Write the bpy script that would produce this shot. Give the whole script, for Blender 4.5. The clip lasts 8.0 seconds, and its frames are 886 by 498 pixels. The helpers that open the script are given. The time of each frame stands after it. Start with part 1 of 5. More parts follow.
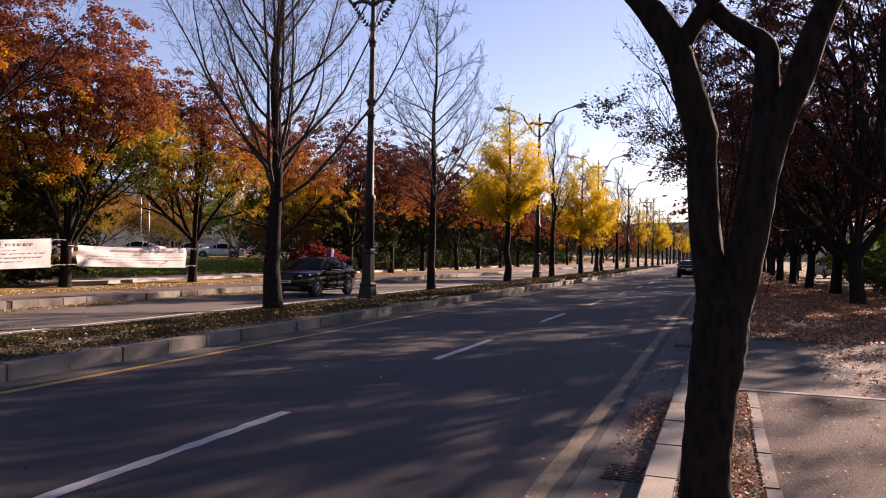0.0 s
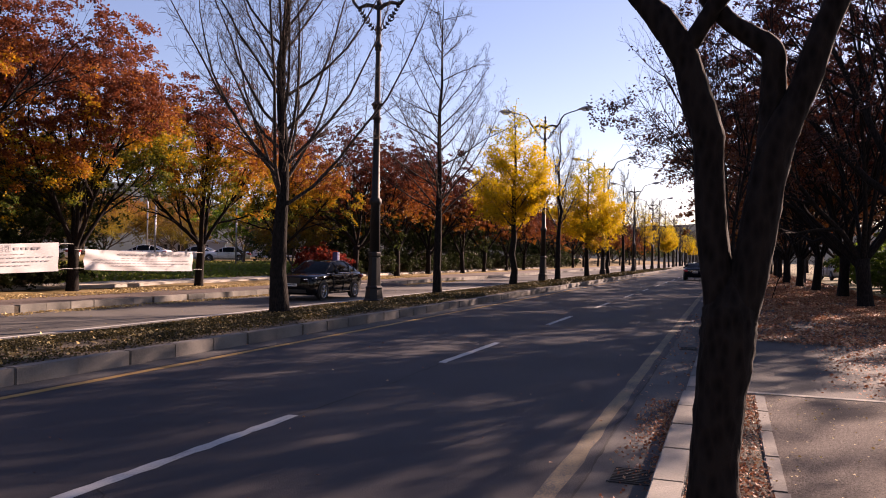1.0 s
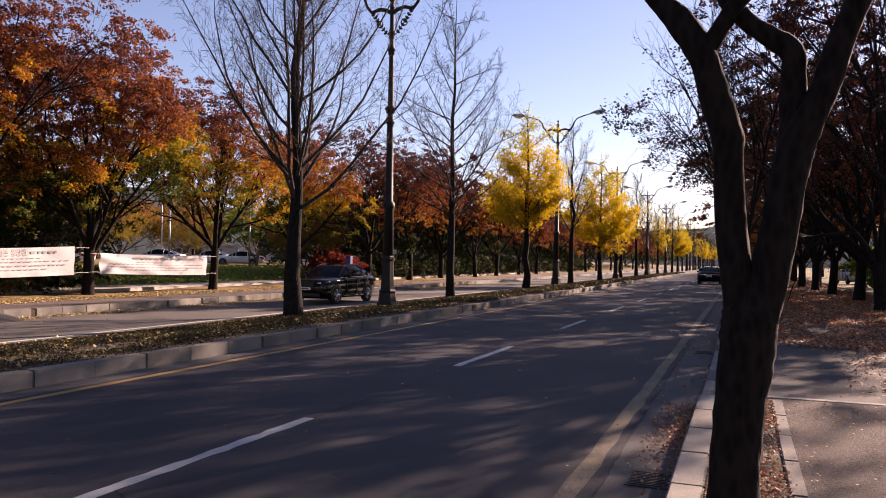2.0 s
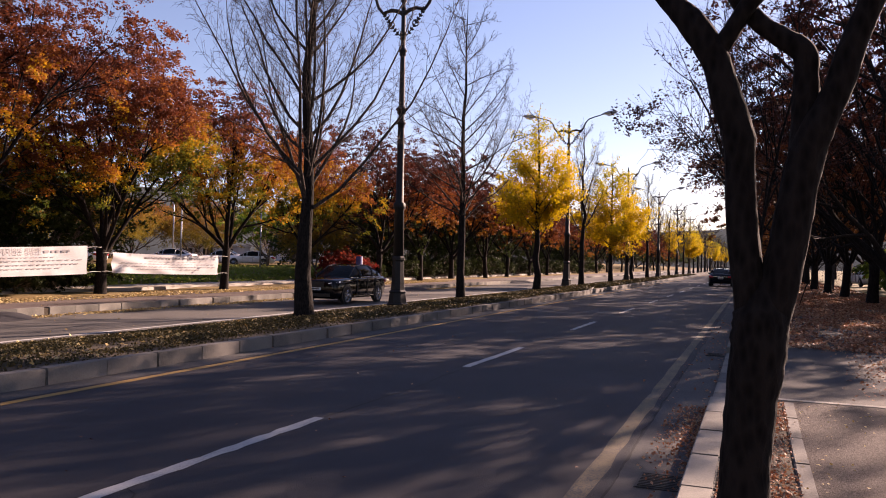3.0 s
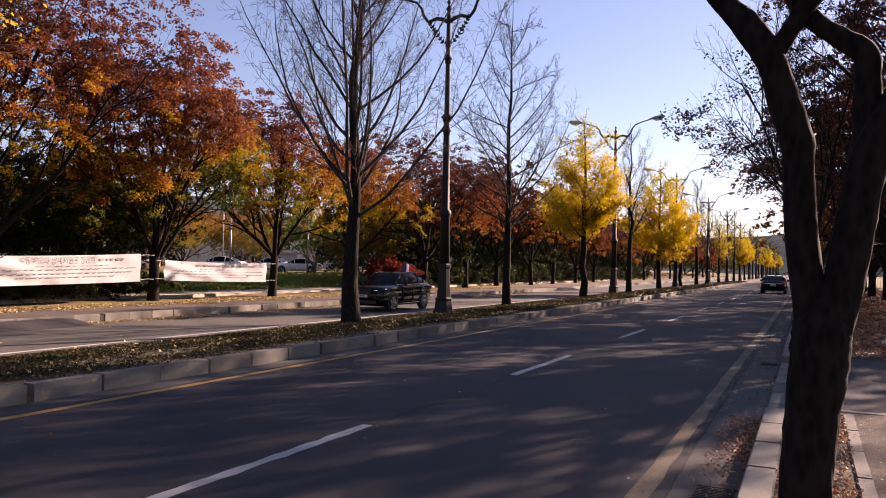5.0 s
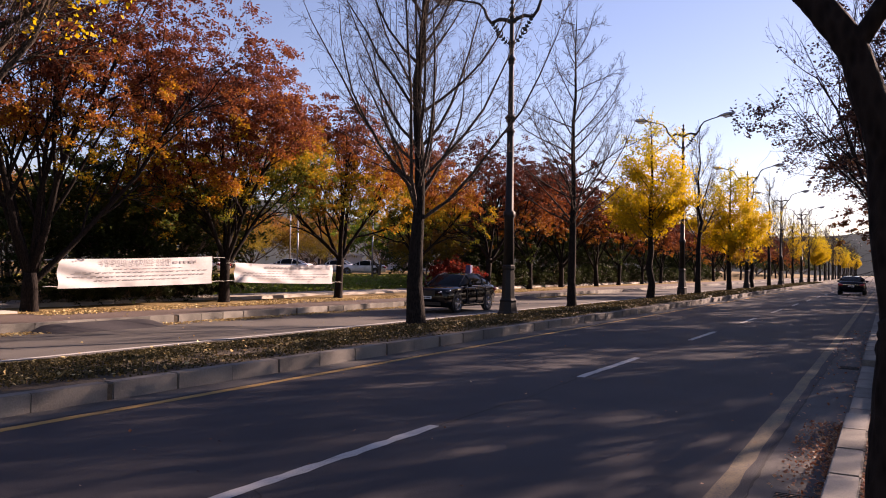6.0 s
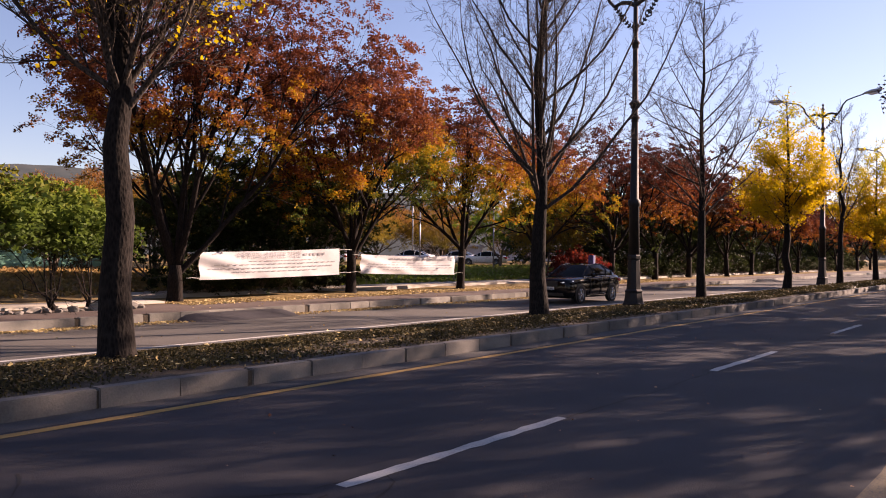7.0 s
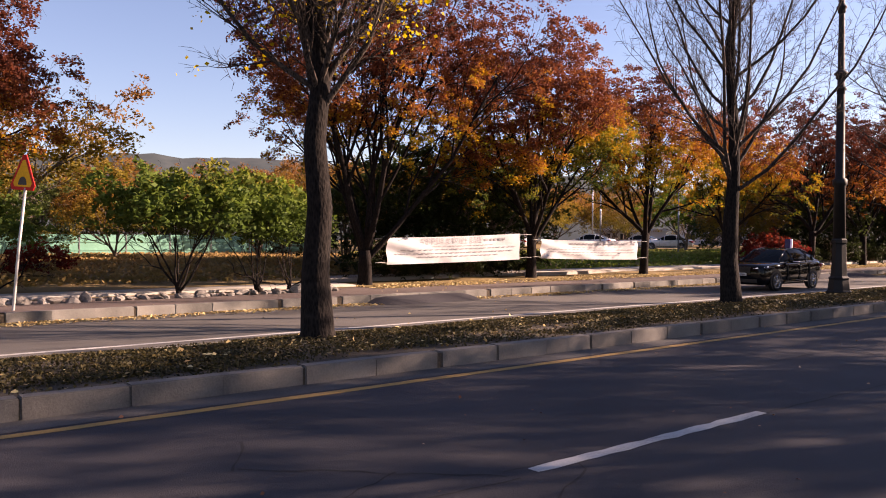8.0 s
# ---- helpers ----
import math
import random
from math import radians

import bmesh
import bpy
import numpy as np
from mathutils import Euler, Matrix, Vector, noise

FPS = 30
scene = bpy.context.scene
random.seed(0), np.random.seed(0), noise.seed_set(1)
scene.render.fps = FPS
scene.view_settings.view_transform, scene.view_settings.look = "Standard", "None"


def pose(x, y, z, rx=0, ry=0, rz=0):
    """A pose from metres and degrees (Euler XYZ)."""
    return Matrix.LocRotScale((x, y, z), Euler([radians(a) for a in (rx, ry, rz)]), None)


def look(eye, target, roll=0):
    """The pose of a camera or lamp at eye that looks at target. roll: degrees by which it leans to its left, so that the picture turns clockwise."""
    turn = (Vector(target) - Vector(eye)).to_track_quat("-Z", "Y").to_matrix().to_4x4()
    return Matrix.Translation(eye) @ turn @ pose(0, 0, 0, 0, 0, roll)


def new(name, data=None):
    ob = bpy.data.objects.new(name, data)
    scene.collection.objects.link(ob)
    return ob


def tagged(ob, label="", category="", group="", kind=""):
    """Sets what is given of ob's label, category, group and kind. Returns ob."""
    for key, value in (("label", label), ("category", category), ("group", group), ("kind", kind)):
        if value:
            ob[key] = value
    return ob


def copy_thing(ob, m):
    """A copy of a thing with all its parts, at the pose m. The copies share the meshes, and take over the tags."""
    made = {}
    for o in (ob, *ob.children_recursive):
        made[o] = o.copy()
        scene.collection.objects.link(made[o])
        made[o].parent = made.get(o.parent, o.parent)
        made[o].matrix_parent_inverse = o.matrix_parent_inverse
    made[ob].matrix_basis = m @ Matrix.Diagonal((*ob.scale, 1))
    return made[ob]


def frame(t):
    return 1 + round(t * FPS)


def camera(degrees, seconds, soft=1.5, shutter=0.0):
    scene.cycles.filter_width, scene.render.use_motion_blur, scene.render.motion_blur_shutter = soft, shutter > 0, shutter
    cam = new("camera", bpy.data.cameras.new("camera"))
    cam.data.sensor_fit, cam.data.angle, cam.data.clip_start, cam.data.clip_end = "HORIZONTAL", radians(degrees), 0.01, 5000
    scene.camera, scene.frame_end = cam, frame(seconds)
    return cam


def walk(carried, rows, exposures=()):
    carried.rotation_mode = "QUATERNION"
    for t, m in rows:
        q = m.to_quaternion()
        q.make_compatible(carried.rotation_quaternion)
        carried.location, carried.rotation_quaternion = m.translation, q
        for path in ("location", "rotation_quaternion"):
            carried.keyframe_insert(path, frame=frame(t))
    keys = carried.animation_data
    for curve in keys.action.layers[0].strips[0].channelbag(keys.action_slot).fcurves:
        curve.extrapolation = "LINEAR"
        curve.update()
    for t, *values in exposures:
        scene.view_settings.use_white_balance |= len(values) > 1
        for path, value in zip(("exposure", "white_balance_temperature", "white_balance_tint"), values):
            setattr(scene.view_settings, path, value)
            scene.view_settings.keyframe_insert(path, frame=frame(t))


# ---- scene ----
# Road runs along +y; z = 0 is the near carriageway, the far one lies a little lower.
cam = camera(59.19, 8.0, 1.0)
ROWS = [
    (0, 0.000, 0.000, 1.703, 19.70, 0.26, 1.10),
    (0.5, -0.003, -0.011, 1.704, 19.83, 0.31, 1.07),
    (1, -0.005, -0.011, 1.707, 20.12, 0.47, 0.98),
    (1.5, -0.025, -0.023, 1.701, 20.55, 0.67, 0.98),
    (2, -0.036, -0.026, 1.697, 21.02, 0.75, 0.96),
    (3.5, -0.030, -0.037, 1.695, 22.22, 0.86, 1.30),
    (4, -0.029, -0.025, 1.699, 22.78, 1.01, 1.26),
    (4.5, -0.044, -0.029, 1.704, 23.57, 1.13, 1.17),
    (6, -0.094, -0.031, 1.693, 29.75, 1.28, 0.91),
    (6.5, -0.106, -0.073, 1.692, 32.94, 1.05, 0.71),
    (7, -0.134, -0.066, 1.697, 38.57, 0.48, 0.54),
    (7.5, -0.177, -0.098, 1.691, 44.76, -0.16, 0.46),
    (8, -0.164, -0.171, 1.723, 51.58, -0.76, 0.27),
]
walk(cam, [(t, look((x, y, z), (x - 10 * math.sin(radians(yaw)) * math.cos(radians(tilt)), y + 10 * math.cos(radians(yaw)) * math.cos(radians(tilt)), z + 10 * math.sin(radians(tilt))), lean))
           for t, x, y, z, yaw, tilt, lean in ROWS], [(0.0, 0.96, 7350, 40), (6.3, 0.96, 7350, 40), (8.0, 1.22, 7450, 38)])

# ---- light ----
SUN_AZ, SUN_EL = 26.0, 21.5
world = bpy.data.worlds.new("sky")
scene.world = world
world.use_nodes = True
wn = world.node_tree.nodes
sky = wn.new("ShaderNodeTexSky")
sky.sky_type, sky.sun_disc = "NISHITA", False
sky.sun_elevation, sky.sun_rotation = radians(SUN_EL), radians(SUN_AZ)
sky.air_density, sky.dust_density, sky.ozone_density = 1.0, 0.2, 3.0
wn["Background"].inputs["Strength"].default_value = 0.09
world.node_tree.links.new(sky.outputs[0], wn["Background"].inputs["Color"])
sun_data = bpy.data.lights.new("sun", "SUN")
sun_data.energy, sun_data.angle, sun_data.color = 7.6, radians(0.5), (1.0, 0.87, 0.68)
sun = new("sun", sun_data)
sun_way = Vector((math.sin(radians(SUN_AZ)) * math.cos(radians(SUN_EL)), math.cos(radians(SUN_AZ)) * math.cos(radians(SUN_EL)), math.sin(radians(SUN_EL))))
sun.matrix_world = look(sun_way * 60, (0, 0, 0))


# ---- materials ----
def material(name):
    m = bpy.data.materials.new(name)
    m.use_nodes = True
    nt = m.node_tree
    return m, nt, nt.nodes["Principled BSDF"], nt.links


def node(nt, kind, **values):
    n = nt.nodes.new(kind)
    for k, v in values.items():
        n.inputs[k].default_value = v
    return n


def ramp(nt, stops):
    n = nt.nodes.new("ShaderNodeValToRGB")
    while len(n.color_ramp.elements) < len(stops):
        n.color_ramp.elements.new(0.5)
    for e, (p, c) in zip(n.color_ramp.elements, stops):
        e.position, e.color = p, (*c, 1)
    return n


def surface(name, dark, light, rough=0.8, coarse=1.2, fine=60.0, bump=0.15, grain=0.4, metal=0.0, stretch=(1, 1, 1), coat=0.0, piece=0.0, shine=0.4):
    """A surface with large stains and fine grain, at object scale."""
    m, nt, bsdf, links = material(name)
    tc = nt.nodes.new("ShaderNodeTexCoord")
    mp = node(nt, "ShaderNodeMapping", Scale=stretch)
    links.new(tc.outputs["Object"], mp.inputs[0])
    big = node(nt, "ShaderNodeTexNoise", Scale=coarse, Detail=6.0, Roughness=0.6)
    small = node(nt, "ShaderNodeTexNoise", Scale=fine, Detail=4.0, Roughness=0.7)
    links.new(mp.outputs[0], big.inputs["Vector"])
    links.new(mp.outputs[0], small.inputs["Vector"])
    mix = nt.nodes.new("ShaderNodeMix")
    mix.inputs[0].default_value = grain
    links.new(big.outputs["Fac"], mix.inputs[2])
    links.new(small.outputs["Fac"], mix.inputs[3])
    last = mix.outputs[0]
    if piece:
        info = nt.nodes.new("ShaderNodeObjectInfo")
        ma = nt.nodes.new("ShaderNodeMath")
        ma.operation = "MULTIPLY_ADD"
        ma.inputs[1].default_value = piece
        links.new(info.outputs["Random"], ma.inputs[0])
        links.new(last, ma.inputs[2])
        mb = nt.nodes.new("ShaderNodeMath")
        mb.operation = "SUBTRACT"
        mb.inputs[1].default_value = piece / 2
        links.new(ma.outputs[0], mb.inputs[0])
        last = mb.outputs[0]
    cr = ramp(nt, [(0.32, dark), (0.68, light)])
    links.new(last, cr.inputs[0])
    links.new(cr.outputs[0], bsdf.inputs["Base Color"])
    bsdf.inputs["Roughness"].default_value = rough
    bsdf.inputs["Metallic"].default_value = metal
    bsdf.inputs["Specular IOR Level"].default_value = shine
    bsdf.inputs["Coat Weight"].default_value = coat
    if bump:
        b = node(nt, "ShaderNodeBump", Strength=bump, Distance=0.02)
        links.new(small.outputs["Fac"], b.inputs["Height"])
        links.new(b.outputs[0], bsdf.inputs["Normal"])
    return m


def bark(name, dark, light, scale=9.0):
    """Furrowed bark, ridges drawn out along the stem."""
    m, nt, bsdf, links = material(name)
    tc = nt.nodes.new("ShaderNodeTexCoord")
    mp = node(nt, "ShaderNodeMapping", Scale=(1, 1, 0.4))
    links.new(tc.outputs["Object"], mp.inputs[0])
    vo = node(nt, "ShaderNodeTexVoronoi", Scale=scale * 2.2)
    no = node(nt, "ShaderNodeTexNoise", Scale=scale, Detail=7.0, Roughness=0.7)
    links.new(mp.outputs[0], vo.inputs["Vector"])
    links.new(mp.outputs[0], no.inputs["Vector"])
    mu = nt.nodes.new("ShaderNodeMath")
    mu.operation = "MULTIPLY"
    links.new(vo.outputs["Distance"], mu.inputs[0])
    links.new(no.outputs["Fac"], mu.inputs[1])
    cr = ramp(nt, [(0.05, dark), (0.4, light)])
    links.new(mu.outputs[0], cr.inputs[0])
    links.new(cr.outputs[0], bsdf.inputs["Base Color"])
    bsdf.inputs["Roughness"].default_value = 0.95
    bsdf.inputs["Specular IOR Level"].default_value = 0.15
    b = node(nt, "ShaderNodeBump", Strength=0.7, Distance=0.03)
    links.new(mu.outputs[0], b.inputs["Height"])
    links.new(b.outputs[0], bsdf.inputs["Normal"])
    return m


def foliage(name, stops, low=2.0, high=10.0, patch=0.26, patchy=1.25, jitter=0.24, through_light=0.46, seed=0.0, across=0.0):
    """Leaves whose colour turns from low to high in the crown, in patches and leaf by leaf."""
    m, nt, bsdf, links = material(name)
    tc = nt.nodes.new("ShaderNodeTexCoord")
    sep = nt.nodes.new("ShaderNodeSeparateXYZ")
    links.new(tc.outputs["Object"], sep.inputs[0])
    mr = nt.nodes.new("ShaderNodeMapRange")
    mr.inputs["From Min"].default_value, mr.inputs["From Max"].default_value = low, high
    links.new(sep.outputs["Z"], mr.inputs["Value"])
    mp = node(nt, "ShaderNodeMapping", Location=(seed, seed * 1.7, 0))
    links.new(tc.outputs["Object"], mp.inputs[0])
    no = node(nt, "ShaderNodeTexNoise", Scale=patch, Detail=4.0, Roughness=0.6)
    links.new(mp.outputs[0], no.inputs["Vector"])
    lean = nt.nodes.new("ShaderNodeMath")
    lean.operation = "MULTIPLY_ADD"
    lean.inputs[1].default_value = -across
    links.new(sep.outputs["Y"], lean.inputs[0])
    links.new(mr.outputs[0], lean.inputs[2])
    geo = nt.nodes.new("ShaderNodeNewGeometry")
    a = nt.nodes.new("ShaderNodeMath")
    a.operation = "MULTIPLY_ADD"
    a.inputs[1].default_value = patchy
    links.new(no.outputs["Fac"], a.inputs[0])
    links.new(lean.outputs[0], a.inputs[2])
    b = nt.nodes.new("ShaderNodeMath")
    b.operation = "MULTIPLY_ADD"
    b.inputs[1].default_value = jitter
    links.new(geo.outputs["Random Per Island"], b.inputs[0])
    links.new(a.outputs[0], b.inputs[2])
    c = nt.nodes.new("ShaderNodeMath")
    c.operation = "SUBTRACT"
    c.inputs[1].default_value = patchy / 2 + jitter / 2
    links.new(b.outputs[0], c.inputs[0])
    cr = ramp(nt, stops)
    links.new(c.outputs[0], cr.inputs[0])
    links.new(cr.outputs[0], bsdf.inputs["Base Color"])
    bsdf.inputs["Roughness"].default_value = 0.65
    bsdf.inputs["Specular IOR Level"].default_value = 0.2
    tr = nt.nodes.new("ShaderNodeBsdfTranslucent")
    links.new(cr.outputs[0], tr.inputs["Color"])
    mx = nt.nodes.new("ShaderNodeMixShader")
    mx.inputs[0].default_value = through_light
    links.new(bsdf.outputs[0], mx.inputs[1])
    links.new(tr.outputs[0], mx.inputs[2])
    links.new(mx.outputs[0], nt.nodes["Material Output"].inputs["Surface"])
    return m


def plain(name, colour, rough=0.5, metal=0.0, coat=0.0):
    m, nt, bsdf, links = material(name)
    no = node(nt, "ShaderNodeTexNoise", Scale=14.0, Detail=5.0)
    cr = ramp(nt, [(0.3, tuple(c * 0.86 for c in colour)), (0.7, tuple(min(1, c * 1.08) for c in colour))])
    links.new(no.outputs["Fac"], cr.inputs[0])
    links.new(cr.outputs[0], bsdf.inputs["Base Color"])
    bsdf.inputs["Roughness"].default_value, bsdf.inputs["Metallic"].default_value, bsdf.inputs["Coat Weight"].default_value = rough, metal, coat
    return m


# Tree shade darkens the near asphalt's colour; sunlight pales the far one's.
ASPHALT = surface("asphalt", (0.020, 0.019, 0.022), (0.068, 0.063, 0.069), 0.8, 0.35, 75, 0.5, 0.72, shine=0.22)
ASPHALT_FAR = surface("asphalt_worn_sunlit", (0.058, 0.053, 0.049), (0.115, 0.104, 0.094), 0.85, 0.4, 90, 0.3, 0.4)
PAVE_FAR = surface("pavement_far_asphalt", (0.06, 0.042, 0.037), (0.13, 0.093, 0.08), 0.9, 0.5, 60, 0.4, 0.5)
PAVE_ASPHALT = surface("pavement_asphalt", (0.032, 0.030, 0.030), (0.072, 0.064, 0.061), 0.9, 0.5, 70, 0.4, 0.5)
PATH = surface("path_surface", (0.025, 0.020, 0.018), (0.135, 0.105, 0.092), 0.95, 1.1, 55, 0.7, 0.82, shine=0.2)
# Darkened copy of the kerb concrete: median shade in colour, soil on edging.
KERB_SHADE_DIRT = surface("kerb_dirty", (0.068, 0.062, 0.057), (0.19, 0.172, 0.152), 0.9, 1.3, 40, 0.3, 0.35, piece=0.14)
CONCRETE = surface("kerb_concrete", (0.095, 0.09, 0.08), (0.245, 0.228, 0.198), 0.9, 1.6, 45, 0.3, 0.4, piece=0.25)
GUTTER = surface("gutter_concrete", (0.040, 0.038, 0.038), (0.095, 0.088, 0.084), 0.9, 1.3, 50, 0.3, 0.4)
SOIL = surface("soil", (0.034, 0.026, 0.018), (0.09, 0.068, 0.047), 1.0, 1.1, 30, 0.8, 0.5)
# Lighter than the other grass: the sun on the bank is in its colour.
BANK = surface("bank_grass_sunlit", (0.12, 0.085, 0.035), (0.30, 0.21, 0.10), 1.0, 0.3, 14, 0.8, 0.4, shine=0.1)
GRASS_GROUND = surface("grass_ground", (0.07, 0.065, 0.02), (0.20, 0.16, 0.06), 1.0, 0.25, 12, 0.8, 0.4)


def worn_paint(name, colour, under, wear):
    """Thin road paint, worn through to the asphalt in streaks and specks."""
    m, nt, bsdf, links = material(name)
    tc = nt.nodes.new("ShaderNodeTexCoord")
    mp = node(nt, "ShaderNodeMapping", Scale=(1, 0.35, 1))
    links.new(tc.outputs["Object"], mp.inputs[0])
    a = node(nt, "ShaderNodeTexNoise", Scale=2.2, Detail=9.0, Roughness=0.75)
    b = node(nt, "ShaderNodeTexNoise", Scale=70.0, Detail=3.0)
    links.new(mp.outputs[0], a.inputs["Vector"])
    links.new(tc.outputs["Object"], b.inputs["Vector"])
    mix = nt.nodes.new("ShaderNodeMix")
    mix.inputs[0].default_value = 0.4
    links.new(a.outputs["Fac"], mix.inputs[2])
    links.new(b.outputs["Fac"], mix.inputs[3])
    cr = ramp(nt, [(wear - 0.07, under), (wear + 0.05, tuple(0.75 * c for c in colour)), (wear + 0.2, colour)])
    links.new(mix.outputs[0], cr.inputs[0])
    links.new(cr.outputs[0], bsdf.inputs["Base Color"])
    bsdf.inputs["Roughness"].default_value = 0.8
    return m


WHITE_PAINT = worn_paint("road_paint_white", (0.46, 0.45, 0.43), (0.06, 0.057, 0.056), 0.36)
YELLOW_PAINT = worn_paint("road_paint_yellow", (0.40, 0.23, 0.06), (0.05, 0.046, 0.043), 0.40)
PALE_YELLOW = worn_paint("road_paint_pale", (0.23, 0.165, 0.085), (0.05, 0.046, 0.044), 0.49)
# Trunks near black with their backlit shade in the colour; twigs paled as sunlit.
BARK_GINKGO_SHADED = bark("bark_ginkgo_shaded", (0.004, 0.0032, 0.0028), (0.021, 0.0165, 0.014), 12)
BARK_SMOOTH_SHADED = bark("bark_zelkova_shaded", (0.005, 0.0038, 0.0034), (0.020, 0.0150, 0.013), 11)
BARK_TWIG_LIT = bark("bark_twig_lit", (0.012, 0.009, 0.0075), (0.075, 0.058, 0.046), 14)
BARK_GREY = bark("bark_shrub", (0.05, 0.04, 0.03), (0.2, 0.16, 0.13), 12)
IRON = surface("painted_iron", (0.004, 0.0035, 0.0035), (0.015, 0.012, 0.011), 0.65, 3.0, 60, 0.1, 0.5)
CLOTH = surface("banner_cloth", (0.40, 0.40, 0.41), (0.50, 0.50, 0.51), 0.9, 2.0, 120, 0.1, 0.4)
RUSSET = [(0.0, (0.055, 0.08, 0.012)), (0.18, (0.19, 0.18, 0.014)), (0.34, (0.48, 0.27, 0.010)), (0.48, (0.34, 0.12, 0.018)), (0.62, (0.20, 0.058, 0.022)), (1.0, (0.125, 0.036, 0.020))]
LEAF_RUSSET = foliage("leaves_russet", RUSSET, 2.9, 9.8, patch=0.36, patchy=1.5, seed=2.2, across=0.10)
LEAF_AMBER = foliage("leaves_amber", RUSSET, 2.8, 9.8, patch=0.38, patchy=1.5, seed=7.3, across=0.02)
LEAF_ORANGE = foliage("leaves_orange", RUSSET, 2.8, 10.6, patch=0.4, patchy=1.4, seed=5.6)
LEAF_MAROON = foliage("leaves_maroon", [(0.0, (0.30, 0.14, 0.012)), (0.22, (0.25, 0.07, 0.013)), (0.5, (0.13, 0.032, 0.014)), (1.0, (0.085, 0.022, 0.013))], 3.5, 9.5, through_light=0.4, seed=3.1)
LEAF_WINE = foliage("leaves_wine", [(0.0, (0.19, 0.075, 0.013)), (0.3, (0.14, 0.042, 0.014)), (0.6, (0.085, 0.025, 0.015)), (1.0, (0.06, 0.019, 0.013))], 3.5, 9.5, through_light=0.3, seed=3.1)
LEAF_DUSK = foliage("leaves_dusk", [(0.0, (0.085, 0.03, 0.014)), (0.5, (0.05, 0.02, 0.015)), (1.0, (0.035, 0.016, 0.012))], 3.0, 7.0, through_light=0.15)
LEAF_GOLD = foliage("leaves_gold", [(0.0, (0.36, 0.23, 0.006)), (0.4, (0.54, 0.37, 0.006)), (0.8, (0.60, 0.45, 0.010)), (1.0, (0.42, 0.38, 0.015))], 2.0, 9.0, through_light=0.5)
LEAF_GREEN = foliage("leaves_green", [(0.0, (0.04, 0.062, 0.014)), (0.5, (0.075, 0.12, 0.02)), (0.8, (0.135, 0.19, 0.03)), (1.0, (0.22, 0.20, 0.03))], 0.5, 5.0)
LEAF_DARK = foliage("leaves_evergreen", [(0.0, (0.022, 0.03, 0.010)), (0.5, (0.042, 0.06, 0.016)), (1.0, (0.085, 0.10, 0.022))], 0.0, 6.0)
LEAF_RED = foliage("leaves_red", [(0.0, (0.08, 0.012, 0.010)), (0.5, (0.20, 0.022, 0.015)), (1.0, (0.26, 0.05, 0.02))], 0.0, 2.5)
LITTER_RED = foliage("litter_red", [(0.0, (0.15, 0.06, 0.03)), (0.4, (0.36, 0.125, 0.06)), (0.75, (0.46, 0.23, 0.125)), (1.0, (0.54, 0.37, 0.22))], -5, 5, 0.8, 0.5, 0.9, 0.15)
LITTER_GOLD = foliage("litter_gold", [(0.0, (0.20, 0.125, 0.055)), (0.5, (0.46, 0.33, 0.14)), (1.0, (0.62, 0.50, 0.25))], -5, 5, 0.8, 0.5, 0.9, 0.15)
TURF = foliage("turf_leaves", [(0.0, (0.022, 0.018, 0.010)), (0.5, (0.055, 0.046, 0.016)), (0.8, (0.085, 0.066, 0.022)), (1.0, (0.16, 0.11, 0.036))], -2, 2.5, 0.5, 0.7, 0.8, 0.2)


# ---- building helpers ----
def mesh_of(name, verts, faces, mats, smooth=False):
    me = bpy.data.meshes.new(name)
    me.from_pydata([tuple(v) for v in verts], [], faces)
    for m in mats if isinstance(mats, (list, tuple)) else [mats]:
        me.materials.append(m)
    if smooth:
        me.shade_smooth()
    return me


def part(name, me, parent=None, label=""):
    ob = new(name, me)
    if parent is not None:
        ob.parent = parent
    if label:
        ob["label"] = label
    return ob


def from_bm(name, bm, mat, smooth=False):
    me = bpy.data.meshes.new(name)
    bm.to_mesh(me)
    bm.free()
    me.materials.append(mat)
    if smooth:
        me.shade_smooth()
    return me


def box_bm(bm, x0, x1, y0, y1, z0, z1, bevel=0.0):
    r = bmesh.ops.create_cube(bm, size=1.0, matrix=Matrix.LocRotScale(((x0 + x1) / 2, (y0 + y1) / 2, (z0 + z1) / 2), None, (x1 - x0, y1 - y0, z1 - z0)))
    if bevel:
        es = list({e for v in r["verts"] for e in v.link_edges})
        bmesh.ops.bevel(bm, geom=es, offset=bevel, segments=2, affect="EDGES")


def box_me(name, mat, x0, x1, y0, y1, z0, z1, bevel=0.0):
    bm = bmesh.new()
    box_bm(bm, x0, x1, y0, y1, z0, z1, bevel)
    return from_bm(name, bm, mat)


def lathe(name, mat, profile, n=16, smooth=True):
    """A turned solid from (radius, height) pairs."""
    vs, fs = [], []
    for r, z in profile:
        vs += [(r * math.cos(2 * math.pi * k / n), r * math.sin(2 * math.pi * k / n), z) for k in range(n)]
    for i in range(len(profile) - 1):
        fs += [(i * n + k, i * n + (k + 1) % n, (i + 1) * n + (k + 1) % n, (i + 1) * n + k) for k in range(n)]
    fs += [tuple(range(n))[::-1], tuple((len(profile) - 1) * n + k for k in range(n))]
    return mesh_of(name, vs, fs, mat, smooth)


